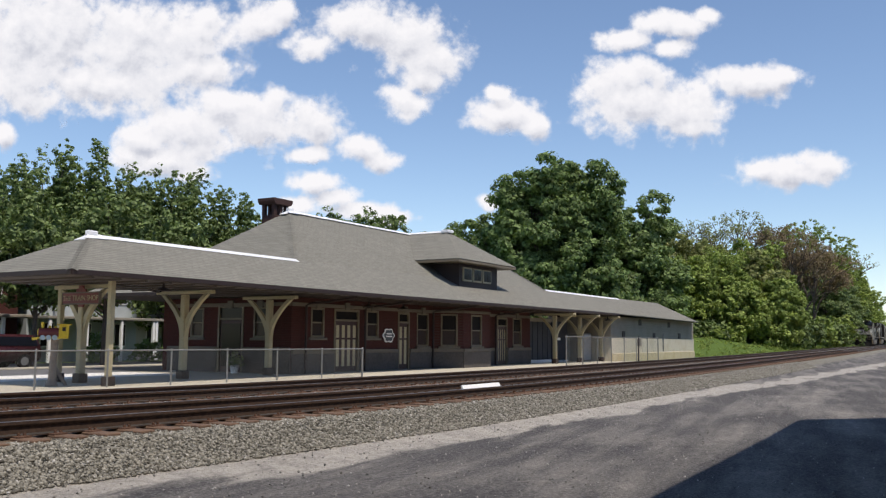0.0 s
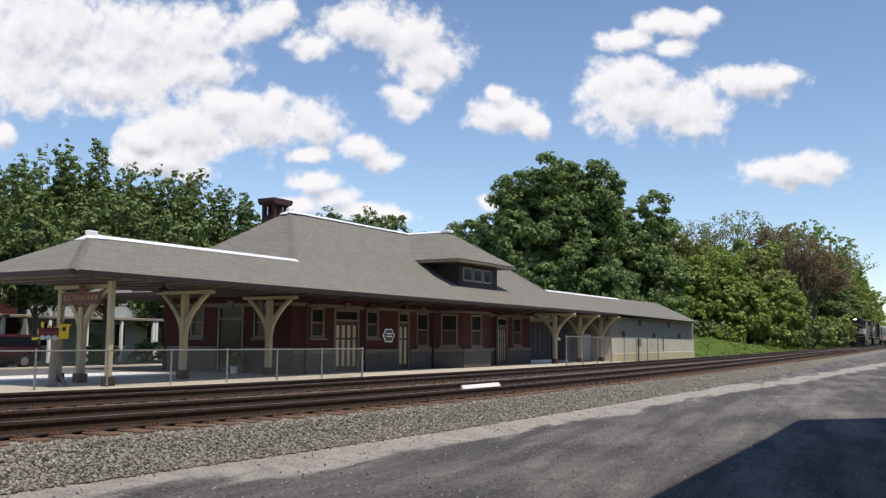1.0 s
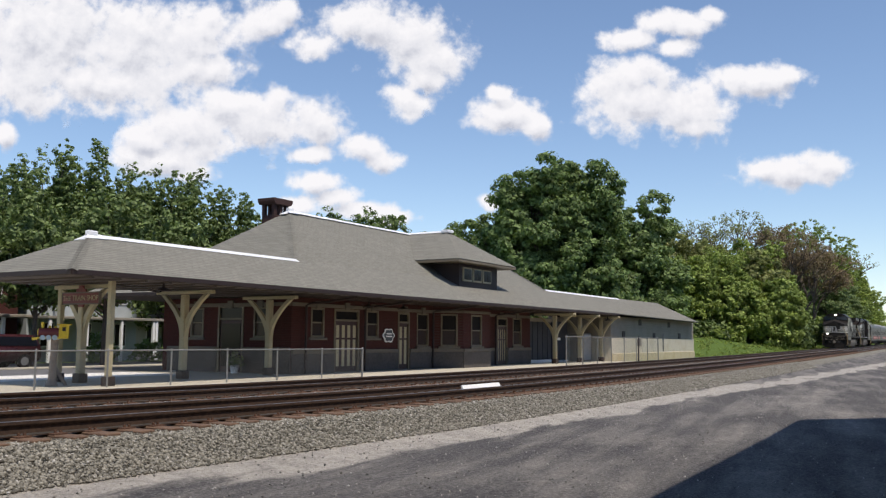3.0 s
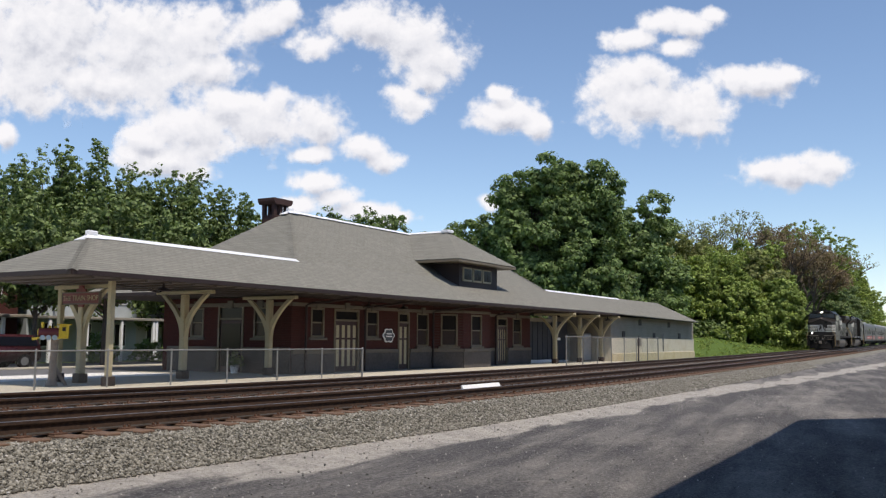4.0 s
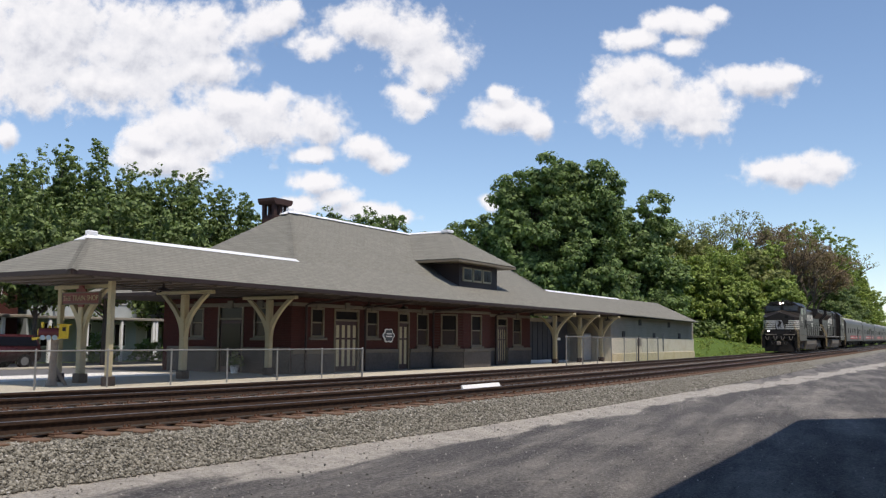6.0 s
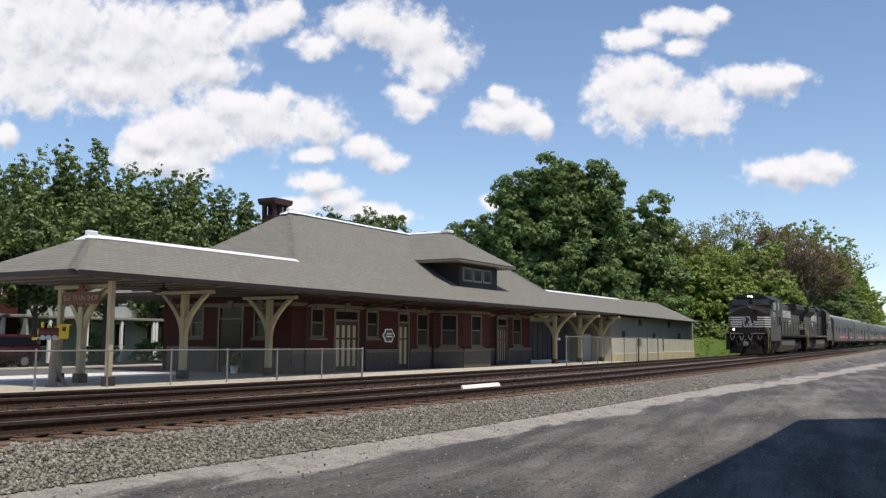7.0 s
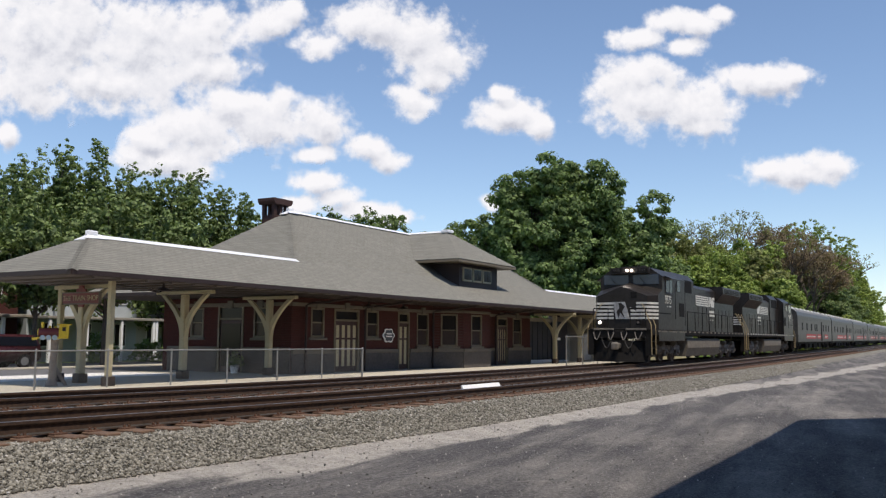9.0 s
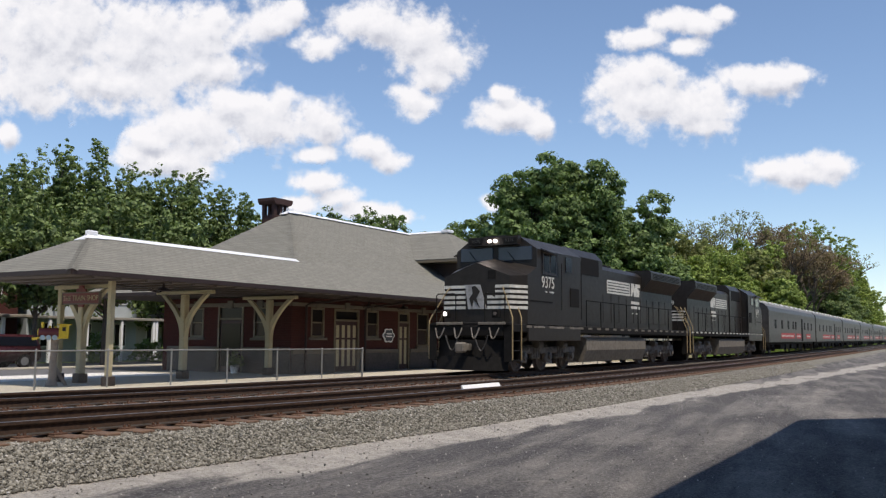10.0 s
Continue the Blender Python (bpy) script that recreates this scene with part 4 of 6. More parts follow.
def leaf_cloud(name, lobes, count, size, material, parent, seed, tuft=2.4, corners=4, full=26):
    """A crown: leaves gathered in tufts that sit on and in the lobes (centre, radii)."""
    rng = np.random.default_rng(seed)
    area = np.array([r[0] * r[1] + r[1] * r[2] + r[0] * r[2] for _, r in lobes])
    tufts = max(len(lobes) * 4, count // full)
    pick = rng.choice(len(lobes), tufts, p=area / area.sum())
    d = rng.normal(size=(tufts, 3))
    d /= np.linalg.norm(d, axis=1)[:, None]
    rad = 0.5 + 0.58 * rng.random(tufts) ** 0.55
    core = np.array([q[0] for q in lobes])[pick] + d * np.array([q[1] for q in lobes])[pick] * rad[:, None]
    which = rng.integers(0, tufts, count)
    spread = rng.normal(size=(count, 3))
    spread /= np.linalg.norm(spread, axis=1)[:, None]
    wide = size * tuft * (0.6 + 0.8 * rng.random(tufts))[which][:, None]
    p = core[which] + spread * wide * (0.55 + 0.55 * rng.random(count) ** 0.5)[:, None] * np.array([0.95, 0.95, 0.62])
    nrm = d[which] * 0.25 + spread * 0.75 + rng.normal(size=(count, 3)) * 0.28 + np.array([0, 0, 0.3])
    nrm /= np.linalg.norm(nrm, axis=1)[:, None]
    t = np.cross(nrm, rng.normal(size=(count, 3)))
    t /= np.linalg.norm(t, axis=1)[:, None]
    b = np.cross(nrm, t)
    s = size * (0.5 + 0.9 * rng.random(count))[:, None]
    t, b = t * s, b * s * 0.65
    v = np.empty((count, corners, 3))
    if corners == 4:
        v[:, 0], v[:, 1], v[:, 2], v[:, 3] = p - t, p - b - t * 0.1, p + t, p + b + t * 0.1
        v[:, 1] += nrm * s * 0.18
        v[:, 3] += nrm * s * 0.18
    else:
        v[:, 0], v[:, 1], v[:, 2] = p - t, p + t * 0.7 - b, p + t * 0.7 + b
    me = bpy.data.meshes.new(name)
    me.vertices.add(count * corners)
    me.vertices.foreach_set("co", v.reshape(-1))
    me.loops.add(count * corners)
    me.loops.foreach_set("vertex_index", np.arange(count * corners, dtype=np.int32))
    me.polygons.add(count)
    me.polygons.foreach_set("loop_start", np.arange(0, count * corners, corners, dtype=np.int32))
    me.update(calc_edges=True)
    me.materials.append(material)
    ob = new(name, me)
    ob.parent = parent
    return ob


build_sign()
build_toy_train()
build_fence("low galvanised chain-link fence along the platform edge", (11.1, 22.75, 0), (28.4, 20.65, 0), 1.07, 8, PLAT)
build_fence("taller galvanised chain-link fence beside the wing", (48.3, 20.6, 0), (65.5, 20.6, 0), 1.66, 7, PLAT)
build_clutter()
for at in ((19.6, 22.0, 2.62), (31.9, 22.9, 2.55), (59.6, 22.3, 2.58), (34.8, 23.0, 2.55)):
    gooseneck(at)

# ---------------------------------------------------------------- trees and bushes


def tree(at, tall, wide, material, label, seed, leaves=7000, size=0.35, low=0.2, tiers=9, per=5, blunt=0.7, top=0.25, name="tree", upright=1.0, corners=4, tuft=2.4, full=26):
    """A tapered trunk with limbs and a crown of many small lobes with gaps between them."""
    rng = random.Random(seed)
    t = thing(name, at, rng.uniform(0, 360), label, "tree")
    bm = bmesh.new()
    th = tall * 0.66
    bend = rng.uniform(-.03, .03) * tall
    tube(bm, (0, 0, -0.4), (bend * 0.4, 0, th * 0.5), tall * 0.020, tall * 0.014, 10)
    tube(bm, (bend * 0.4, 0, th * 0.5), (bend, bend * 0.5, th * 1.25), tall * 0.014, tall * 0.003, 8)
    lobes = []
    for i in range(tiers):
        f = (i + 0.5) / tiers
        z = tall * (low + (0.95 - low) * f)
        swell = max(top, math.sin(math.pi * min(1.0, 0.20 + 0.78 * f))) ** blunt
        n = per if f < 0.8 else max(2, per - 2)
        s = tall * (0.95 - low) / tiers
        for j in range(n):
            a = rng.uniform(-0.5, 0.5) + (j + 0.37 * i) * 6.283 / n
            rr = swell * rng.uniform(0.16, 0.40)
            x, y = math.cos(a) * wide * rr, math.sin(a) * wide * rr
            zz = z + rng.uniform(-0.5, 0.6) * s
            k = rng.uniform(0.11, 0.19)
            lobes.append(((x, y, zz), (wide * k * (0.5 + 0.5 * swell) / upright ** 0.5, wide * k * (0.5 + 0.5 * swell) / upright ** 0.5, s * rng.uniform(0.6, 1.1) * upright)))
            if rng.random() < 0.75:
                tube(bm, (bend * 0.5, 0, zz * 0.66), (x, y, zz), tall * 0.006, tall * 0.0015, 5)
    part("trunk", bm, M_BARK, t, "grey-brown trunk and limbs")
    leaf_cloud("crown", lobes, leaves, size, material, t, seed, tuft, corners, full)
    return t


def bare_tree(at, tall, wide, seed, label, leaves=3500, material=None, puff=0.9):
    """A tree that is only coming into leaf: branches, fork by fork, and sparse buds."""
    rng = random.Random(seed)
    t = thing("tree", at, 0, label, "tree")
    bm = bmesh.new()
    tips = []

    def limb(a, d, length, r, depth):
        b = a + d * length
        tube(bm, a, b, r, r * 0.68, 5)
        if depth == 0:
            tips.append(b)
            return
        for _ in range(3 if depth > 2 else 2 + (rng.random() < 0.5)):
            q = Vector((rng.gauss(0, 1), rng.gauss(0, 1), rng.gauss(0.25, 0.6))).normalized()
            limb(b, (d * 1.05 + q * 0.62).normalized(), length * rng.uniform(0.62, 0.85), r * 0.62, depth - 1)

    limb(Vector((0, 0, -0.3)), Vector((0, 0, 1)), tall * 0.30, tall * 0.021, 5)
    part("trunk", bm, M_BARK, t, "grey bare branches")
    lobes = [(tuple(q), (puff, puff, puff * 0.8)) for q in tips[::2]]
    leaf_cloud("crown", lobes, leaves, 0.11, material or M_LEAF_OLIVE, t, seed, 2.0, 3, 8)


for i, (x, y, tall, wide) in enumerate(((32.8, 50.2, 10.6, 7.5), (35.4, 50.9, 12.3, 7.0), (37.1, 49.7, 12.4, 6.6), (39.9, 50.0, 11.9, 6.9), (41.5, 48.8, 11.6, 7.0), (42.8, 47.6, 11.9, 6.6), (45.4, 47.9, 11.8, 6.4), (47.6, 46.3, 11.3, 6.0), (50.2, 46.6, 9.3, 4.6), (29.5, 49.0, 10.0, 7.0), (43.5, 52.0, 11.0, 7.5), (36.5, 54.0, 11.0, 8.0))):
    tree((x, y, -0.5), tall * 1.04, wide, M_LEAF_LEFT, "tall leafy green tree in a row behind the station", 10 + i, 27000, 0.105, 0.26, 9, 6, 0.5, 0.5, "tree", 2.0, tuft=1.5, full=9)
for i, (x, y, tall, wide, n) in enumerate(((83.8, 39.2, 19.2, 11.5, 24000), (87.4, 36.0, 20.2, 11.5, 22000), (85.5, 43.8, 15.0, 9.0, 9000), (98.2, 34.1, 17.0, 14.0, 18000), (86.6, 48.2, 14.6, 7.5, 7000), (106.9, 34.6, 12.8, 9.5, 9000))):
    tree((x, y, -0.5), tall, wide, M_LEAF_DARK, "large dark green maple with a dense lumpy crown", 31 + i, int(n * 4.4), 0.20, 0.06, 10, 7, 0.36, 0.66, corners=3, tuft=3.4, full=70)
for i, (x, y, tall, wide) in enumerate(((103.6, 78.5, 20.2, 16), (107.9, 76.1, 19.6, 13), (118.1, 75.2, 18.6, 10), (121.3, 69.9, 18.6, 8))):
    tree((x, y, -0.5), tall, wide, M_LEAF_LEFT, "broad green tree far behind the station roof", 40 + i, 16000, 0.28, 0.3, 7, 5, 0.5, 0.5, corners=3)
WOODS = (
    (M_LEAF_OLIVE, "olive green tree in early leaf on the wooded bank", ((134.1, 40.4, 17.0, 12), (136.9, 37.7, 16.5, 12), (147.6, 36.1, 15.5, 12), (128, 44, 17, 11), (118, 40, 13.5, 10), (125.4, 25.5, 12.0, 9.0))),
    (M_LEAF_SPRING, "fresh green spring tree on the wooded bank", ((128.0, 25.8, 13.6, 10.5), (121.2, 30.4, 11.7, 11.5), (117.1, 34.1, 11.0, 10.5), (122.1, 21.9, 8.0, 7.0), (119.1, 26.6, 8.7, 10))),
    (M_LEAF_SPRING, "tall fresh green tree beside the line", ((202.6, 31.4, 25.7, 20), (206.7, 37.2, 25.2, 17), (203.3, 26.4, 21.8, 15), (213.8, 24.5, 18.6, 12), (229.1, 24.8, 16.0, 12), (259.0, 26.5, 14.5, 14), (300, 31, 14, 16), (270, 30, 17, 14))),
    (M_LEAF_LEFT, "green tree leaning over the line", ((170.5, 23.3, 12.3, 10.5), (183.8, 22.6, 11.0, 10.5), (178, 29, 17, 13))),
)
k = 60
for mat, label, rows in WOODS:
    for x, y, tall, wide in rows:
        k += 1
        tree((x, y, 1.0), tall, wide, mat, label, k, 30000, 0.19, 0.10, 10, 6, 0.5, 0.45, upright=1.15, corners=3, tuft=2.2, full=28)
bare_tree((146.2, 33.6, 1.0), 20.5, 12, 7, "grey tree with bare branches just coming into leaf", 9000)
bare_tree((144.4, 40.7, 1.0), 19.0, 9, 8, "grey tree with bare branches just coming into leaf")
for x, y, tall, seed in ((150.0, 26.0, 17.0, 21), (152.5, 28.0, 17.5, 22), (156.0, 25.0, 15.5, 23), (158.5, 23.5, 14.0, 24)):
    bare_tree((x, y, 1.0), tall, 9, seed, "russet-budded tree on the wooded bank", 13000, M_LEAF_RED, 1.0)
for x, y, tall, seed in ((126.0, 27.0, 12.5, 25), (133.0, 30.0, 14.5, 26), (121.0, 29.0, 10.5, 27)):
    bare_tree((x, y, 1.0), tall, 9, seed, "slender tree with visible limbs and young yellow-green leaves", 9000, M_LEAF_SPRING, 1.1)
bare_tree((232, 27.0, 1.0), 20.0, 9, 9, "grey tree with bare branches just coming into leaf", 4000)
for i, (x, y, tall, wide) in enumerate(((138.2, 22.0, 3.9, 7), (143.5, 21.2, 3.6, 7), (153.8, 20.6, 3.2, 6.5), (119.9, 22.9, 3.1, 6), (114.2, 30.2, 3.0, 7), (115.0, 27.4, 2.6, 7), (111.6, 32.8, 2.9, 6), (161, 20.9, 5.0, 7), (131, 22.5, 4.0, 7), (126, 23.5, 3.5, 7), (175, 21.2, 6, 8), (108, 35, 3, 7), (103, 37, 3, 7))):
    tree((x, y, 0.6), tall, wide, M_LEAF_SPRING if i % 2 else M_LEAF_LEFT, "low green bush at the foot of the wooded bank", 90 + i, 4500, 0.19, 0.02, 4, 6, 0.4, 0.5, "bush")

# ---------------------------------------------------------------- street behind the station


def window_unit(parent, x, z, w, hgt, y):
    f = part("window", boxed(x - w / 2, x + w / 2, y - 0.06, y, z, z + hgt, bevel=0.02), M_WHITE, parent)
    part("pane", boxed(x - w / 2 + 0.08, x + w / 2 - 0.08, y - 0.075, y - 0.05, z + 0.08, z + hgt - 0.08), M_GLASS, f)


def house(at, wide, deep, tall, wall_mat, label, porch=True):
    t = thing("house", at, 0, label, "house")
    part("wall", boxed(-wide / 2, wide / 2, 0, deep, 0, tall), wall_mat, t)
    bm = bmesh.new()
    extrude(bm, [(-wide / 2 - 0.4, tall - 0.05), (wide / 2 + 0.4, tall - 0.05), (0, tall + wide * 0.34)], "y", -0.4, deep + 0.4)
    part("roof", bm, M_SHINGLE, t)
    n = max(2, int(wide / 2.4))
    for i in range(n):
        x = -wide / 2 + wide * (i + 0.5) / n
        for z in ((0.9,) if tall < 4 else (0.9, 3.6)):
            window_unit(t, x, z, 0.95, 1.5, 0)
    if porch:
        part("porch_roof", boxed(-wide / 2, wide / 2, -2.0, -0.02, 2.55, 2.72, bevel=0.03), M_SIDING, t)
        for i in range(4):
            x = -wide / 2 + 0.2 + (wide - 0.4) * i / 3
            part("porch_column", boxed(x - 0.09, x + 0.09, -1.95, -1.77, 0, 2.55, bevel=0.02), M_WHITE, t)
    return t


M_PALE = plain("pale_blue_grey_siding", (0.42, 0.46, 0.47), 0.7)
for i, (x, y, tall, wide) in enumerate(((22.9, 40.3, 8.6, 5.5), (28.0, 40.5, 8.2, 5.5), (31.8, 40.1, 8.8, 6.0), (37.2, 40.6, 8.8, 5.5))):
    tree((x, y, -0.5), tall, wide, M_LEAF_LEFT, "leafy street tree with low branches behind the platform", 130 + i, 14000, 0.12, 0.40, 6, 6, 0.5, 0.45)
house((28.0, 46.5, -0.5), 6, 8, 5.6, M_BRICK, "red brick house with a white porch across the street")
house((36.2, 47.5, -0.5), 7.9, 8, 5.4, M_PALE, "pale blue-grey sided house with a porch")
house((44.5, 47.8, -0.5), 8.5, 8, 5.0, plain("cream_grey_siding", (0.46, 0.44, 0.38), 0.7), "cream-grey sided house with a white columned porch")


def parked_car():
    t = thing("parked_car", (24.75, 39.3, -0.45), 0, "dark maroon estate car parked in the street", "car")
    paint = painted("maroon_car_paint", (0.040, 0.006, 0.008), 0.25)
    bm = bmesh.new()
    extrude(bm, [(-2.25, 0.35), (2.2, 0.32), (2.28, 0.62), (2.24, 0.98), (1.92, 1.50), (1.5, 1.58), (-0.35, 1.58), (-1.15, 1.06), (-2.1, 0.96), (-2.28, 0.75)], "y", -0.85, 0.85)
    bmesh.ops.bevel(bm, geom=bm.edges[:], offset=0.07, segments=2, affect="EDGES")
    part("body", bm, paint, t, smooth=True)
    for s in (-1, 1):
        bm = bmesh.new()
        extrude(bm, [(2.05, 1.04), (1.80, 1.46), (-0.30, 1.48), (-0.90, 1.06)], "y", s * 0.845, s * 0.865)
        part("side_window", bm, M_CABGLASS, t)
        for x in (-1.35, 1.35):
            w = part("wheel", tube(bmesh.new(), (x, s * 0.68, 0.33), (x, s * 0.88, 0.33), 0.33, 0.33, 18), M_UNDER, t)
            part("rim", tube(bmesh.new(), (x, s * 0.885, 0.33), (x, s * 0.895, 0.33), 0.2, 0.18, 14), M_STEEL, w)


parked_car()
tagged(part("street", boxed(-60, 60, 36.6, 45.0, -0.56, -0.45), plain("street_asphalt", (0.09, 0.09, 0.092), 0.9), None, "grey asphalt street behind the station"), category="street", kind="structure")
# slab laid over the platform; its white colour stands in for strong sun
tagged(part("apron", boxed(-60, 25.6, 27.2, 30.89, -0.5, PLAT + 0.006), plain("sunlit_white_concrete", (0.76, 0.74, 0.69), 0.9, 0.0, 0.2), None, "pale concrete apron behind the canopy, whitened to look sunlit"), category="pavement", kind="structure")
tagged(part("kerb", boxed(-60, 48, 36.3, 36.6, -0.56, -0.33, bevel=0.03), M_CONCRETE, None, "pale concrete kerb"), category="kerb", kind="structure")
tagged(part("parking_strip", boxed(-60, 48, 30.9, 36.28, -0.5, PLAT + 0.008), plain("worn_grey_asphalt", (0.13, 0.13, 0.132), 0.9), None, "worn grey asphalt strip between apron and kerb"), category="pavement", kind="structure")
for i, (x, y, tall, wide) in enumerate(((34.2, 43.2, 1.5, 2.6), (37.6, 43.4, 1.3, 2.4), (40.4, 43.6, 1.6, 3.0))):
    tree((x, y, -0.5), tall, wide, M_LEAF_DARK, "low clipped dark green shrub by the street", 150 + i, 3500, 0.06, 0.02, 4, 6, 0.4, 0.5, "bush")

# ---------------------------------------------------------------- the building assumed from its shadow on the lot, and added sky blockers


def build_shelter():
    """Flat-roofed buildings behind and beside the camera; only a shadow of the nearer one is seen. Its height, its
    canopy and the farther building are added to hold back sky light.
    """
    t = thing("unseen_building", (4.0, -9.0, -0.65), 0, "unseen flat-roofed building, assumed from its shadow on the lot", "building")
    # assumed height, set tall to shut out the low southern sky
    hgt = 14.0
    M_DARKWALL = plain("dark_boarded_wall", (0.05, 0.045, 0.04), 0.8)
    dx, dy = LEAN_X * hgt, LEAN_Y * hgt
    pts = [(-60, 2.7), (9.5, 2.98), (21.0, 3.37), (22.6, 1.9), (27.0, -2.6), (27.0, -14.0), (-60, -14.0)]
    bm = bmesh.new()
    extrude(bm, [(x - dx, y - dy) for x, y in pts], "z", hgt - 0.65, hgt - 0.4)
    wpart("roof", bm, M_DARKWALL, t)
    wpart("wall", boxed(-62, 17.6, -19.5, -3.5, -0.7, hgt - 0.66), M_DARKWALL, t)
    # unseen low canopy, added to deepen the shade on the lot
    low = 6.0
    edge = [(-60, 2.7), (9.5, 2.98), (21.0, 3.37), (22.6, 1.9)]
    bm = bmesh.new()
    extrude(bm, [(x - LEAN_X * low, y - LEAN_Y * low) for x, y in edge] + [(17.0, -3.4), (-61.2, -3.4)], "z", low - 0.65, low - 0.4)
    wpart("canopy", bm, M_DARKWALL, t)
    # unseen long block, added to keep southern sky light off train and station
    t = thing("unseen_building", (75.0, -22.0, -0.65), 0, "unseen long brown block added to hold back southern sky light", "building")
    wpart("wall", boxed(28, 130, -30, -12, -0.9, 9.5), plain("brown_sky_blocker", (0.09, 0.07, 0.055), 0.8), t)
    wpart("roof", boxed(27.5, 130.5, -30.5, -11.6, 9.5, 9.8, bevel=0.05), M_DARKWALL, t)


build_shelter()

# ---------------------------------------------------------------- ballast stones


def build_ballast():
    rng = np.random.default_rng(11)
    oct_v = np.array([(1, 0, 0), (-1, 0, 0), (0, 1, 0), (0, -1, 0), (0, 0, 1), (0, 0, -1)], float)
    oct_f = np.array([(0, 2, 4), (2, 1, 4), (1, 3, 4), (3, 0, 4), (2, 0, 5), (1, 2, 5), (3, 1, 5), (0, 3, 5)])
    n = 110000
    u = rng.random(n)
    x = 3.5 + 56.0 * u ** 1.5
    lane = rng.random(n)
    o = np.where(lane < 0.80, -3.12 - 1.45 * rng.random(n) ** 0.95, np.where(lane < 0.92, -1.1 + 2.2 * rng.random(n), 2.95 + 1.2 * rng.random(n)))
    ground_z = np.array([height(a, b) for a, b in zip(o, x)])
    c = np.stack([x, np.array([mid(q) for q in x]) + o, ground_z + 0.012], 1)
    s = (0.010 + 0.018 * rng.random(n) ** 2.0)[:, None] * np.array([1.25, 1.0, 0.8]) * (0.8 + 0.5 * rng.random((n, 3)))
    v = oct_v[None] * (0.8 + 0.45 * rng.random((n, 6, 1))) * s[:, None, :]
    a, b = rng.random(n) * 6.28, rng.normal(0, 0.5, n)
    ca, sa, cb, sb = np.cos(a)[:, None], np.sin(a)[:, None], np.cos(b)[:, None], np.sin(b)[:, None]
    y1, z1 = v[:, :, 1] * cb - v[:, :, 2] * sb, v[:, :, 1] * sb + v[:, :, 2] * cb
    v = np.stack([v[:, :, 0] * ca - y1 * sa, v[:, :, 0] * sa + y1 * ca, z1], 2) + c[:, None]
    f = (oct_f[None] + 6 * np.arange(n)[:, None, None]).reshape(-1, 3)
    m = Nodes("ballast_stone")
    g = m.t.nodes.new("ShaderNodeNewGeometry")
    col = m.ramp(g.outputs["Random Per Island"], [(0.0, (0.060, 0.056, 0.046)), (0.5, (0.20, 0.19, 0.160)), (0.96, (0.33, 0.315, 0.27)), (1.0, (0.48, 0.46, 0.43))])
    m.bump(m.noise(m.world_coords(), 60.0), 0.3, 0.01)
    me = bpy.data.meshes.new("ballast")
    me.vertices.add(n * 6)
    me.vertices.foreach_set("co", v.reshape(-1))
    me.loops.add(len(f) * 3)
    me.loops.foreach_set("vertex_index", f.reshape(-1).astype(np.int32))
    me.polygons.add(len(f))
    me.polygons.foreach_set("loop_start", np.arange(0, len(f) * 3, 3, dtype=np.int32))
    me.update(calc_edges=True)
    me.materials.append(m.done(col, 0.9, 0.0, 0.2))
    tagged(new("ballast", me), "grey crushed stone ballast beside the rails", "ballast", kind="stuff")


build_ballast()


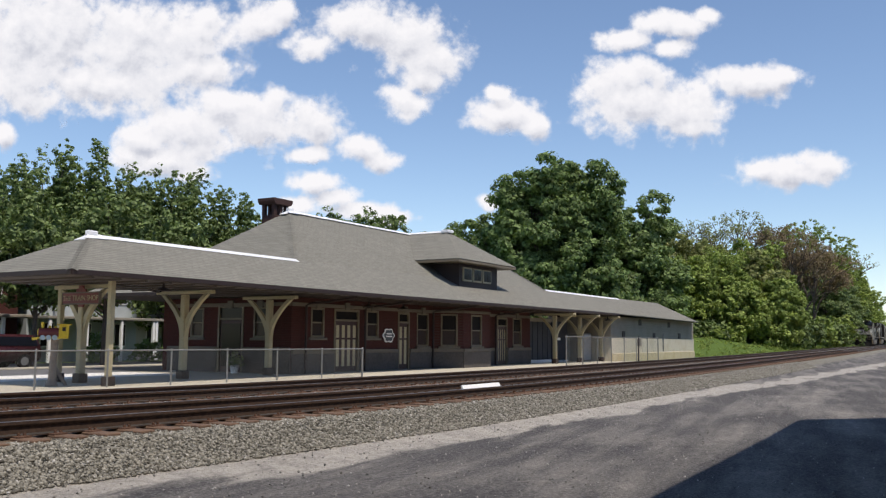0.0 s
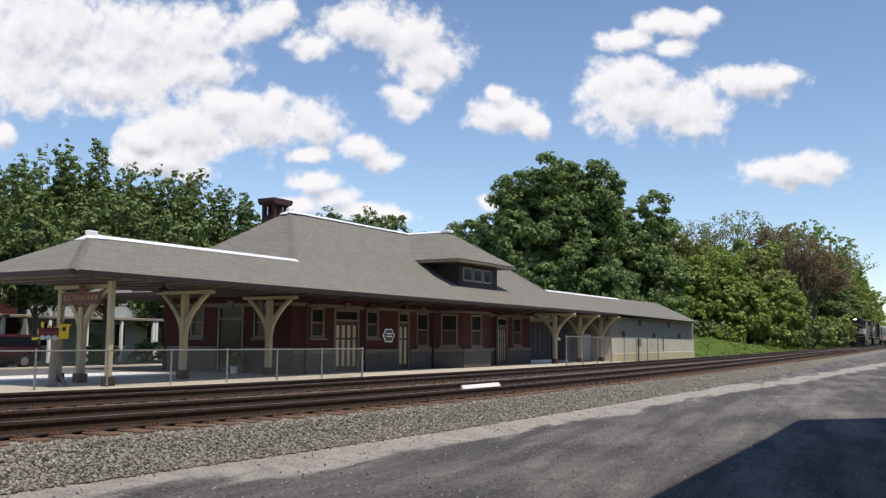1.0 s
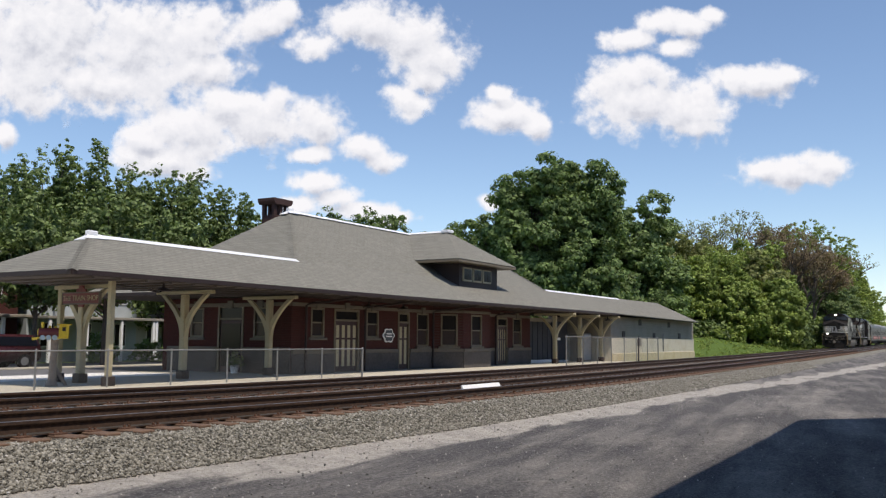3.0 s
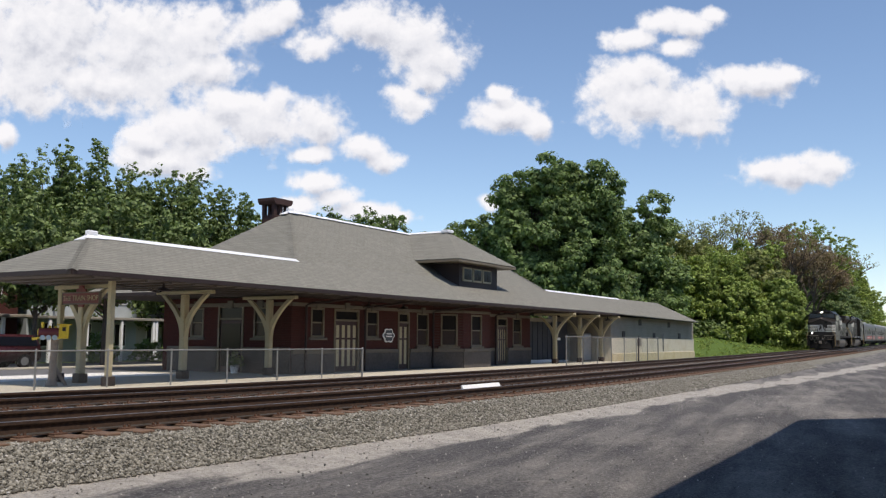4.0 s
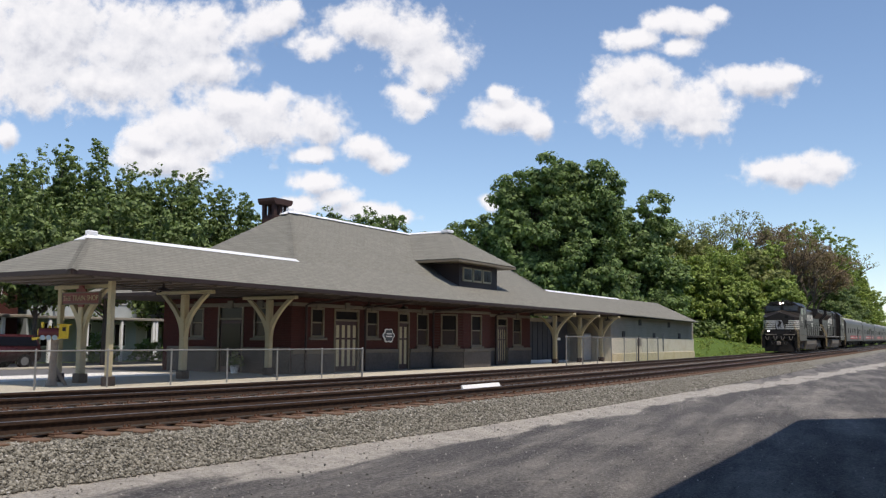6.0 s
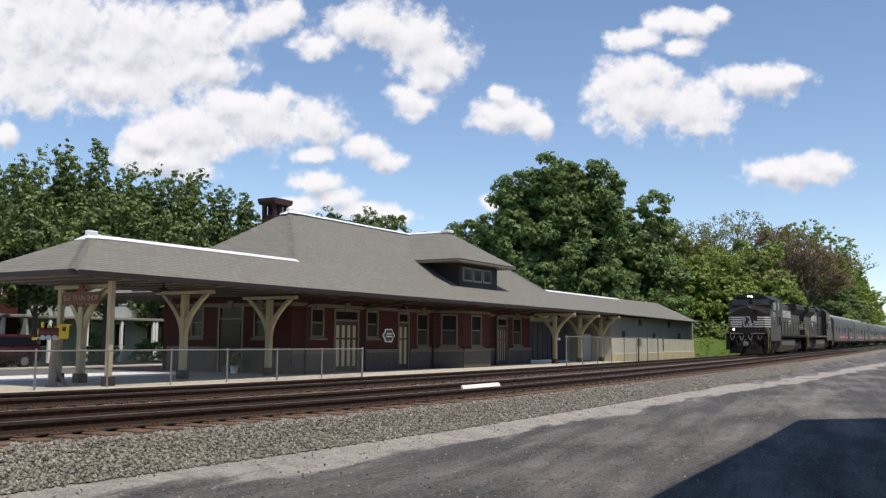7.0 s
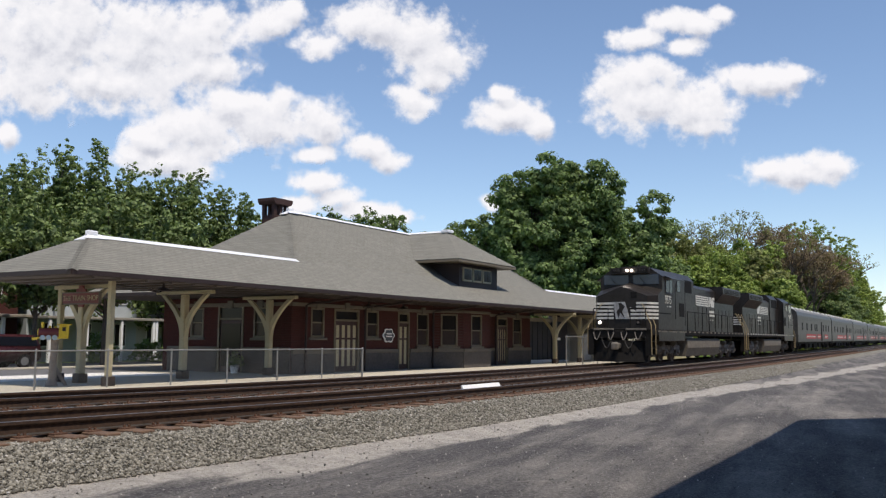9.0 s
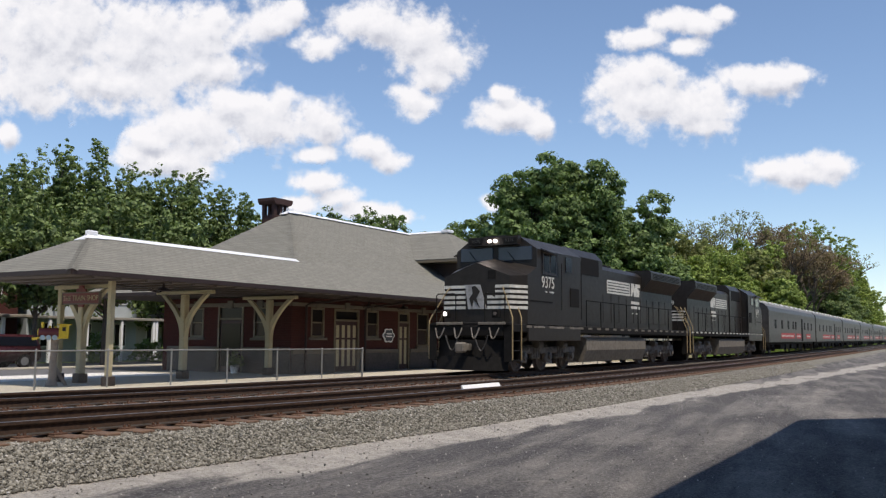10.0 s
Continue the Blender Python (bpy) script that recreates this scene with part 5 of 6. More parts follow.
def build_pebbles():
    """Loose stones on the lot, and weeds at the foot of the bank."""
    rng = np.random.default_rng(12)
    n = 7000
    x = 4.0 + 34.0 * rng.random(n) ** 1.7
    o = -4.3 - 9.0 * rng.random(n) ** 1.3
    z = np.array([height(a, b) for a, b in zip(o, x)]) + 0.012
    c = np.stack([x, np.array([mid(q) for q in x]) + o, z], 1)
    s = (0.006 + 0.015 * rng.random(n) ** 3.0)[:, None]
    base = np.array([(1, 0, 0), (-0.5, 0.85, 0), (-0.5, -0.85, 0), (0.1, 0.1, 0.8), (0, 0, -0.8)], float)
    v = base[None] * (0.7 + 0.6 * rng.random((n, 5, 1))) * s[:, None, :]
    a = rng.random(n) * 6.28
    ca, sa = np.cos(a)[:, None], np.sin(a)[:, None]
    v = np.stack([v[:, :, 0] * ca - v[:, :, 1] * sa, v[:, :, 0] * sa + v[:, :, 1] * ca, v[:, :, 2]], 2) + c[:, None]
    tri = np.array([(0, 1, 3), (1, 2, 3), (2, 0, 3), (1, 0, 4), (2, 1, 4), (0, 2, 4)])
    f = (tri[None] + 5 * np.arange(n)[:, None, None]).reshape(-1, 3)
    me = bpy.data.meshes.new("loose_stones")
    me.vertices.add(n * 5)
    me.vertices.foreach_set("co", v.reshape(-1))
    me.loops.add(len(f) * 3)
    me.loops.foreach_set("vertex_index", f.reshape(-1).astype(np.int32))
    me.polygons.add(len(f))
    me.polygons.foreach_set("loop_start", np.arange(0, len(f) * 3, 3, dtype=np.int32))
    me.update(calc_edges=True)
    m = Nodes("lot_stone")
    g = m.t.nodes.new("ShaderNodeNewGeometry")
    me.materials.append(m.done(m.ramp(g.outputs["Random Per Island"], [(0.0, (0.11, 0.106, 0.10)), (0.7, (0.24, 0.23, 0.215)), (1.0, (0.50, 0.48, 0.45))]), 0.9, 0.0, 0.2))
    tagged(new("loose_stones", me), "small loose grey stones scattered on the lot", "gravel", kind="stuff")
    r = random.Random(5)
    lobes = []
    for _ in range(260):
        gx = 83 + 70 * r.random()
        go = 5.2 + 10 * r.random() ** 1.4
        lobes.append(((gx, mid(gx) + go, height(go, gx) + 0.1), (0.7, 0.5, 0.16 + 0.12 * r.random())))
    holder = thing("weeds", (100, 22, 0), 0, "rough grass tufts and weeds on the bank", "grass", kind="stuff")
    ob = leaf_cloud("grass_tufts", [((q[0][0] - 100, q[0][1] - 22, q[0][2]), q[1]) for q in lobes], 16000, 0.07, M_LEAF_SPRING, holder, 77)
    tagged(ob, kind="stuff")


build_pebbles()

# ---------------------------------------------------------------- clouds
FOCAL, SKY_D = 1581.9, 3200.0
RIGHT, UP = (STAND.to_3x3() @ Vector((1, 0, 0))), (STAND.to_3x3() @ Vector((0, 1, 0)))


def cloud_material(blobs, seed, unit):
    """Glowing vapour: soft lobes broken up by turbulence, with sunlit white and shaded grey painted into the emission.
    """
    n = Nodes("cloud_vapour")
    c = n.t.nodes.new("ShaderNodeTexCoord")
    sep = n.t.nodes.new("ShaderNodeSeparateXYZ")
    n.link(c.outputs["Object"], sep.inputs[0])
    mp = n.t.nodes.new("ShaderNodeMapping")
    mp.inputs["Location"].default_value = (seed * 3.7, seed * 1.9, seed)
    mp.inputs["Scale"].default_value = (1 / (unit * 100),) * 3
    n.link(c.outputs["Object"], mp.inputs[0])
    lift = n.t.nodes.new("ShaderNodeVectorMath")
    lift.operation = "ADD"
    lift.inputs[1].default_value = (-0.06, 0.20, 0.0)
    n.link(mp.outputs[0], lift.inputs[0])
    soft = n.noise(mp.outputs[0], 1.1, 3.0, 0.5)

    def thickness(where, up):
        """How thick the vapour is at a place, or a step nearer the sun from it."""
        field = None
        for cx, cy, rx, ry in blobs:
            dx = n.math("DIVIDE", n.math("SUBTRACT", sep.outputs[0], (cx + 6 * up) * unit), rx * unit)
            dy = n.math("DIVIDE", n.math("SUBTRACT", sep.outputs[1], (-cy - 20 * up) * unit), ry * unit)
            d = n.math("SUBTRACT", 1.0, n.math("SQRT", n.math("ADD", n.math("MULTIPLY", dx, dx), n.math("MULTIPLY", dy, dy))))
            field = d if field is None else n.math("SMOOTH_MAX", field, d, 0.25)
        turb = n.noise(where, 2.4, 9.0, 0.58)
        return n.math("ADD", field, n.math("MULTIPLY", n.math("SUBTRACT", turb, 0.5), 1.5))

    dens, ahead = thickness(mp.outputs[0], 0), thickness(lift.outputs[0], 1)
    alpha = n.t.nodes.new("ShaderNodeMapRange")
    alpha.interpolation_type = "SMOOTHSTEP"
    alpha.inputs["From Min"].default_value = 0.03
    alpha.inputs["From Max"].default_value = 0.55
    n.link(dens, alpha.inputs["Value"])
    # painted self-shading: greyer where more vapour lies towards the sun
    cloud_shade = n.math("MULTIPLY_ADD", n.math("SUBTRACT", ahead, dens), 0.55, n.math("MULTIPLY_ADD", ahead, 0.28, n.math("MULTIPLY", soft, 0.35)))
    col = n.ramp(cloud_shade, [(0.08, (0.93, 0.965, 1.03)), (0.42, (0.80, 0.845, 0.93)), (0.80, (0.55, 0.60, 0.71))])
    em = n.add("ShaderNodeEmission", Strength=0.98)
    n.link(col, em.inputs[0])
    tr = n.add("ShaderNodeBsdfTransparent")
    mx = n.t.nodes.new("ShaderNodeMixShader")
    n.link(alpha.outputs[0], mx.inputs[0])
    n.link(tr.outputs[0], mx.inputs[1])
    n.link(em.outputs[0], mx.inputs[2])
    n.link(mx.outputs[0], n.out.inputs[0])
    n.t.nodes.remove(n.bsdf)
    return n.m


CLOUDS = (
    (16, 2, [(70, 60, 190, 120), (230, 90, 150, 100), (340, 60, 110, 70), (180, 150, 160, 60), (360, 125, 80, 40), (40, 140, 90, 70)]),
    (18, 0, [(460, 35, 60, 40), (500, 20, 30, 24)]),
    (14, 0, [(330, 235, 110, 55), (460, 215, 120, 60), (560, 220, 62, 42), (400, 190, 80, 40), (550, 273, 48, 18), (640, 262, 50, 26), (672, 285, 40, 24), (250, 250, 60, 36)]),
    (16, 1, [(650, 45, 90, 50), (720, 70, 90, 60), (765, 100, 60, 50), (715, 180, 46, 34), (745, 140, 40, 40), (555, 80, 50, 30)]),
    (8, 0, [(890, 200, 70, 40), (945, 225, 32, 30), (880, 170, 30, 20)]),
    (26, 3, [(1195, 45, 85, 28), (1105, 70, 56, 22), (1190, 85, 46, 20), (1250, 28, 34, 16)]),
    (22, 2, [(1120, 180, 110, 66), (1200, 190, 100, 60), (1330, 145, 95, 36), (1385, 135, 34, 26), (1110, 135, 70, 40), (1220, 225, 56, 22)]),
    (14, 0, [(1395, 305, 100, 30), (1450, 290, 50, 26), (1345, 300, 50, 18)]),
    (5, 1, [(555, 325, 56, 24), (640, 372, 70, 20), (690, 385, 46, 18), (525, 362, 34, 20), (590, 350, 50, 20)]),
    (8, 0, [(285, 285, 92, 32), (230, 270, 40, 24), (330, 305, 50, 20)]),
    (6, 0, [(8, 240, 22, 26)]),
    (6, 0, [(868, 358, 24, 18)]),
)
cloud_keys = []
for i, (drift, sink, blobs) in enumerate(CLOUDS):
    u = SKY_D / FOCAL
    ax = sum(b[0] for b in blobs) / len(blobs)
    ay = sum(b[1] for b in blobs) / len(blobs)
    local = [(b[0] - ax, b[1] - ay, b[2] * 1.20, b[3] * 1.20) for b in blobs]
    x0, x1 = min(b[0] - b[2] * 1.7 for b in local), max(b[0] + b[2] * 1.7 for b in local)
    y0, y1 = min(b[1] - b[3] * 1.8 for b in local), max(b[1] + b[3] * 1.8 for b in local)
    dist = SKY_D + i * 6
    u = dist / FOCAL
    ob = pydata("cloud", [(x0 * u, -y1 * u, 0), (x1 * u, -y1 * u, 0), (x1 * u, -y0 * u, 0), (x0 * u, -y0 * u, 0)], [(0, 1, 2, 3)], cloud_material(local, i + 1, u), label="bright white cumulus cloud drifting in the far sky")
    tagged(ob, category="cloud", group="clouds", kind="structure")
    turn = STAND.to_3x3().to_4x4()

    def sky_pose(dx, dy, dist=dist, u=u, ax=ax, ay=ay):
        return Matrix.Translation(EYE + AIM * dist + RIGHT * ((ax + dx - 784) * u) + UP * ((441 - ay - dy) * u)) @ STAND.to_3x3().to_4x4()
    cloud_keys.append((ob, sky_pose(0, 0), sky_pose(drift * 0.5, -sink * 0.5), sky_pose(drift, -sink)))

# ---------------------------------------------------------------- train
WHEEL_R = 0.53
M_TRUCK = painted("dusty_truck_frame", (0.19, 0.172, 0.148), 0.8, 0.5, 5.0, 0.15)


def ring(bm, x, y0, y1, z, profile, sides=20):
    """A turned body about an axle along y: profile of (y, radius)."""
    loops = []
    for y, r in profile:
        loops.append([bm.verts.new((x + r * math.cos(2 * math.pi * i / sides), y, z + r * math.sin(2 * math.pi * i / sides))) for i in range(sides)])
    for a, b in zip(loops, loops[1:]):
        for i in range(sides):
            bm.faces.new((a[i], a[(i + 1) % sides], b[(i + 1) % sides], b[i]))
    bm.faces.new(loops[0][::-1])
    bm.faces.new(loops[-1])


def wheelset_mesh(r):
    bm = bmesh.new()
    for s in (-1, 1):
        prof = [(s * 0.70, r + 0.03), (s * 0.73, r + 0.03), (s * 0.745, r), (s * 0.84, r - 0.01), (s * 0.84, r - 0.07), (s * 0.80, r - 0.09), (s * 0.80, 0.14), (s * 0.88, 0.12)]
        ring(bm, 0, 0, 0, 0, prof if s > 0 else prof, 22)
        for k in range(6):
            a = math.pi / 3 * k
            c = Vector((math.cos(a) * (r - 0.22), s * 0.805, math.sin(a) * (r - 0.22)))
            tube(bm, c, c + Vector((0, s * 0.012, 0)), 0.05, 0.05, 8)
    tube(bm, (0, -0.72, 0), (0, 0.72, 0), 0.09, 0.09, 10)
    bmesh.ops.recalc_face_normals(bm, faces=bm.faces)
    return mesh_of("wheelset", bm, M_WHEEL)


LOCO_WHEELS, COACH_WHEELS = wheelset_mesh(WHEEL_R), wheelset_mesh(0.46)
spinning = []


def bogie(parent, x, axles, r, mesh, name="truck", spin=True):
    """A truck: side frames with pedestal ends, springs and journal boxes, and its wheelsets."""
    half = abs(axles[-1] - axles[0]) / 2
    bm = bmesh.new()
    for s in (-1, 1):
        y0, y1 = s * 0.95, s * 1.12
        box(bm, x - half - 0.45, x + half + 0.45, y0, y1, r + 0.10, r + 0.34, 0.03)
        for a in axles:
            box(bm, a - 0.24, a + 0.24, y0, y1 + s * 0.03, r - 0.22, r + 0.16, 0.04)
            tube(bm, (a, y1, r), (a, y1 + s * 0.10, r), 0.15, 0.12, 12)
        for a, b in zip(axles, axles[1:]):
            m = (a + b) / 2
            box(bm, m - 0.34, m + 0.34, y0, y1, r - 0.10, r + 0.12, 0.03)
            for q in (-0.2, 0, 0.2):
                tube(bm, (m + q, y1, r - 0.05), (m + q, y1, r + 0.34), 0.06, 0.06, 8)
    box(bm, x - 0.3, x + 0.3, -0.95, 0.95, r + 0.05, r + 0.4)
    t = part(name, bm, M_TRUCK if spin else M_UNDER, parent, "grey dusty truck frame")
    for a in axles:
        w = new("wheelset", mesh)
        w.parent = t
        w.location = (a, 0, r)
        spinning.append((w, a, r, spin))
    return t


def letters(parent, text, size, at, facing, material=None):
    ob = new("lettering", word_mesh("lettering", text, size, 0.004, material or M_LOCO_WHITE, "CENTER"))
    ob.parent = parent
    ob.matrix_basis = pose(*at, 0, 0, facing)
    return ob


def build_loco(label, number, lit):
    """A six-axle wide-nosed road diesel. x runs back from the headlight, y across, z up from the rail."""
    t = thing("locomotive", label=label, category="locomotive", group="train")
    W = 1.58
    part("underframe", boxed(-1.70, 20.3, -W, W, 1.36, 1.64, bevel=0.03), M_UNDER, t)
    bm = bmesh.new()
    for s in (-1, 1):
        for i in range(22):
            x = -0.6 + i * 0.96
            box(bm, x, x + 0.42, s * (W + 0.004), s * (W + 0.012), 1.52, 1.60)
    tagged(part("sill_stripes", bm, M_TANK if lit else M_LOCO_WHITE, t, "worn white dashes along the sill"), kind="stuff")
    # nose: peaked top, swept corners
    bm = bmesh.new()
    sect = [(-1.22, -1.25, 3.25), (-0.5, -W, 3.30), (0.25, -W, 3.62), (0.25, 0, 3.98), (0.25, W, 3.62), (-0.5, W, 3.30), (-1.22, 1.25, 3.25), (-1.26, 0.0, 3.72)]
    lo = [bm.verts.new((x, y, 1.64)) for x, y, z in sect if not (x == 0.25 and y == 0) and not x == -1.26]
    hi = [bm.verts.new(c) for c in sect]
    A, B, C, D, E_, F, G, H = hi
    a, b, c, d, e, f = lo
    for q in ((a, b, B, A), (b, c, C, B), (c, d, E_, D, C), (d, e, F, E_), (e, f, G, F), (f, a, A, H, G), (A, B, C, D, H), (G, H, D, E_, F), (f, e, d, c, b, a)):
        bm.faces.new(q)
    bmesh.ops.recalc_face_normals(bm, faces=bm.faces)
    part("nose", bm, M_BLACK, t, "black wide nose with swept corners")
    for i in range(5):
        z = 2.14 + i * 0.178
        h_ = 0.10
        pts = [(-1.225, -0.42), (-1.225, -1.25), (-0.5, -W)]
        for s in (1, -1):
            q = [(x - 0.012, y * s - 0.012 * (1 if s > 0 else -1) * (1 if y != -0.42 else 0)) for x, y in pts]
            r_ = [(x + 0.004, y * s) for x, y in pts][::-1]
            part("nose_stripe", extrude(bmesh.new(), q + r_, "z", z, z + h_), M_LOCO_WHITE, t, "white stripe round the nose")
    # emblem on the nose: plain pale shield with a dark figure shape
    bm = bmesh.new()
    extrude(bm, [(-0.40, 2.14), (0.30, 2.14), (0.42, 2.97), (-0.16, 2.97)], "x", -1.262, -1.23)
    part("emblem_field", bm, painted("worn_emblem_grey", (0.34, 0.34, 0.33), 0.5, 0.3), t)
    bm = bmesh.new()
    extrude(bm, [(-0.16, 2.18), (-0.02, 2.50), (-0.16, 2.74), (0.02, 2.93), (0.16, 2.90), (0.12, 2.66), (0.26, 2.50), (0.14, 2.18), (0.08, 2.46)], "x", -1.275, -1.262)
    part("emblem_figure", bm, M_BLACK, t)
    part("nose_door", boxed(-1.262, -1.24, -0.75, -0.45, 3.16, 3.46, bevel=0.01), M_UNDER, t)
    # cab
    bm = bmesh.new()
    prof = [(-W, 1.64), (W, 1.64), (W, 4.28), (0.95, 4.72), (0.35, 4.80), (-0.35, 4.80), (-0.95, 4.72), (-W, 4.28)]
    extrude(bm, prof, "x", 0.25, 4.45)
    cab = part("cab", bm, M_BLACK, t, "black crew cab")
    bm = bmesh.new()
    extrude(bm, [(-0.98, 4.73), (0.98, 4.73), (0.98, 4.44), (-0.98, 4.44)], "x", 0.0, 0.25)
    part("number_board_housing", bm, M_BLACK, t)
    for s in (-1, 1):
        part("windscreen", boxed(0.225, 0.262, s * 0.10, s * 1.42, 3.88, 4.38, bevel=0.02), M_WINDSCREEN, cab)
        fr = boxed(0.75, 1.95, s * (W + 0.005), s * (W + 0.03), 3.42, 4.20)
        part("side_window_frame", fr, M_TRUCK, cab)
        for x0 in (0.82, 1.40):
            part("side_window", boxed(x0, x0 + 0.48, s * (W + 0.02), s * (W + 0.035), 3.50, 4.14), M_CABGLASS, cab)
        part("side_window", boxed(2.85, 3.40, s * (W + 0.005), s * (W + 0.03), 3.62, 4.18), M_CABGLASS, cab)
        bm = bmesh.new()
        extrude(bm, [(s * W, 4.28), (s * (W + 0.34), 4.14), (s * (W + 0.34), 4.18), (s * W, 4.33)], "x", 0.6, 2.1)
        part("sunshade", bm, M_BLACK, cab)
        part("equipment_door", boxed(3.3, 4.2, s * (W + 0.002), s * (W + 0.02), 2.35, 3.05, bevel=0.01), M_UNDER, cab)
        letters(cab, number, 0.58, (1.22, s * (W + 0.012), 3.12), 0 if s < 0 else 180)
        part("text_bar", boxed(1.0, 1.15, s * (W + 0.004), s * (W + 0.012), 2.78, 2.83), M_LOCO_WHITE, cab)
        part("text_bar", boxed(1.35, 1.75, s * (W + 0.004), s * (W + 0.012), 2.78, 2.83), M_LOCO_WHITE, cab)
    for y in (-0.66, 0.66):
        part("number_board", boxed(-0.03, 0.0, y - 0.27, y + 0.27, 4.49, 4.68), M_UNDER, t)
        letters(t, number, 0.17, (-0.035, y, 4.585), -90, M_SILVER)
    for y in (-0.11, 0.11):
        part("headlight", tube(bmesh.new(), (-0.06, y, 4.58), (0.0, y, 4.58), 0.044, 0.046, 14), M_LAMP if lit else M_CABGLASS, t, "lit twin headlight" if lit else "")
    # front deck, lights, rails, steps, coupler, plough
    part("front_deck", boxed(-1.72, -1.2, -W + 0.1, W - 0.1, 1.58, 1.68, bevel=0.02), M_UNDER, t)
    for ya, yb in ((-1.35, -0.35), (0.25, 1.25)):
        part("anticlimber_edge", boxed(-1.78, -1.72, ya, yb, 1.60, 1.69, bevel=0.01), M_TANK, t, "pale bar along the deck edge")
    for y in (-0.75, 0.75):
        part("wiper", tube(bmesh.new(), (0.20, y, 3.90), (0.215, y + 0.3, 4.25), 0.012, 0.012, 6), M_UNDER, t)
    for y, q in ((-1.0, 0.35), (-0.3, 0.3), (0.35, 0.3), (1.05, 0.35)):
        bm = pipe([(-1.86 - 0.1 * math.sin(math.pi * i / 8), y + q * (i / 8 - 0.5), 1.50 - 0.36 * math.sin(math.pi * i / 8)) for i in range(9)], 0.022)
        part("control_hose", bm, M_TRUCK, t)
    for y in (-0.95, 0.95):
        part("ditch_light_box", boxed(-1.70, -1.52, y - 0.13, y + 0.13, 1.84, 2.10, bevel=0.02), M_UNDER, t)
        part("ditch_light", tube(bmesh.new(), (-1.73, y, 1.97), (-1.70, y, 1.97), 0.055, 0.055, 14), M_LAMP if lit and y > 0 else M_WHEEL, t, "lit ditch light" if lit and y > 0 else "unlit ditch light")
    for end, sx in ((-1.72, -1), (20.45, 1)):
        bm = bmesh.new()
        n = 10
        for i in range(n):
            y0, y1 = -1.35 + 2.7 * i / n, -1.35 + 2.7 * (i + 1) / n
            def dep(y):
                return end + sx * 0.42 * (1 - (abs(y) / 1.4) ** 2) - sx * 0.25
            for (za, zb, back) in ((0.10, 0.55, 0.0), (0.55, 1.10, 0.16)):
                v = [bm.verts.new(p) for p in ((dep(y0) + sx * (0.1 - back), y0, za), (dep(y1) + sx * (0.1 - back), y1, za), (dep(y1) - sx * back * 0.8, y1, zb), (dep(y0) - sx * back * 0.8, y0, zb))]
                w = [bm.verts.new(p.co - Vector((sx * 0.05, 0, 0))) for p in v]
                bm.faces.new(v)
                bm.faces.new(w[::-1])
                for q in range(4):
                    bm.faces.new((v[q], w[q], w[(q + 1) % 4], v[(q + 1) % 4]))
        bmesh.ops.remove_doubles(bm, verts=bm.verts, dist=0.004)
        bmesh.ops.recalc_face_normals(bm, faces=bm.faces)
        part("plough", bm, M_UNDER, t, "black snow plough over the rails")
        part("buffer_beam", boxed(end - 0.02, end + 0.12, -1.25, 1.25, 1.22, 1.58, bevel=0.03), M_UNDER, t)
        bm = box(bmesh.new(), end + sx * 0.55, end, -0.12, 0.12, 0.74, 0.98, 0.03)
        box(bm, end + sx * 0.72, end + sx * 0.45, -0.17, 0.17, 0.68, 1.02, 0.05)
        part("coupler", bm, M_TANK, t)
        for y in (-0.55, 0.55):
            bm = pipe([(end + sx * 0.2, y + 0.5 * (i / 8 - 0.5), 1.25 - 0.5 * math.sin(math.pi * i / 8)) for i in range(9)], 0.022)
            part("air_hose", bm, M_SILVER, t)
        for s in (-1, 1):
            for z in (0.42, 0.74, 1.06, 1.36):
                part("step", boxed(end - sx * 0.05, end - sx * 0.70, s * 1.30, s * 1.55, z, z + 0.035), M_UNDER, t)
            for q in (0.02, 0.70):
                part("step_side", boxed(end - sx * q, end - sx * (q + 0.03), s * 1.28, s * 1.56, 0.40, 1.60), M_UNDER, t)
            for q in (0.04, 0.72):
                bm = pipe([(end - sx * q, s * 1.58, 0.45), (end - sx * q, s * 1.58, 1.72), (end - sx * (q + 0.06), s * 1.55, 1.85), (end - sx * (q * 0.8 + 0.38), s * (1.05 + 0.1 * q), 2.82), (end - sx * (q * 0.8 + 0.50), s * (0.98 + 0.1 * q), 2.92)], 0.022)
                part("handrail", bm, M_HANDRAIL, t)
        for ya, yb in ((-1.3, -0.55), (0.55, 1.3)):
            x = end - sx * 0.05
            part("end_railing", pipe([(x, ya, 1.62), (x, ya, 2.60), (x, ya + 0.05, 2.65), (x, yb - 0.05, 2.65), (x, yb, 2.60), (x, yb, 1.62)], 0.022), M_UNDER, t)
    # long hood, built up in sections
    bm = bmesh.new()
    extrude(bm, [(-1.12, 1.64), (1.12, 1.64), (1.12, 4.45), (0.8, 4.78), (-0.8, 4.78), (-1.12, 4.45)], "x", 4.45, 8.1)
    part("blower_housing", bm, M_BLACK, t)
    for s in (-1, 1):
        part("air_grille", boxed(5.0, 7.6, s * 1.122, s * 1.14, 3.75, 4.42), M_UNDER, t)
    bm = bmesh.new()
    extrude(bm, [(-1.05, 1.64), (1.05, 1.64), (1.05, 4.10), (0.85, 4.30), (-0.85, 4.30), (-1.05, 4.10)], "x", 8.1, 13.6)
    part("engine_hood", bm, M_BLACK, t)
    part("exhaust_stack", boxed(10.2, 11.4, -0.35, 0.35, 4.30, 4.50, bevel=0.03), M_UNDER, t)
    bm = bmesh.new()
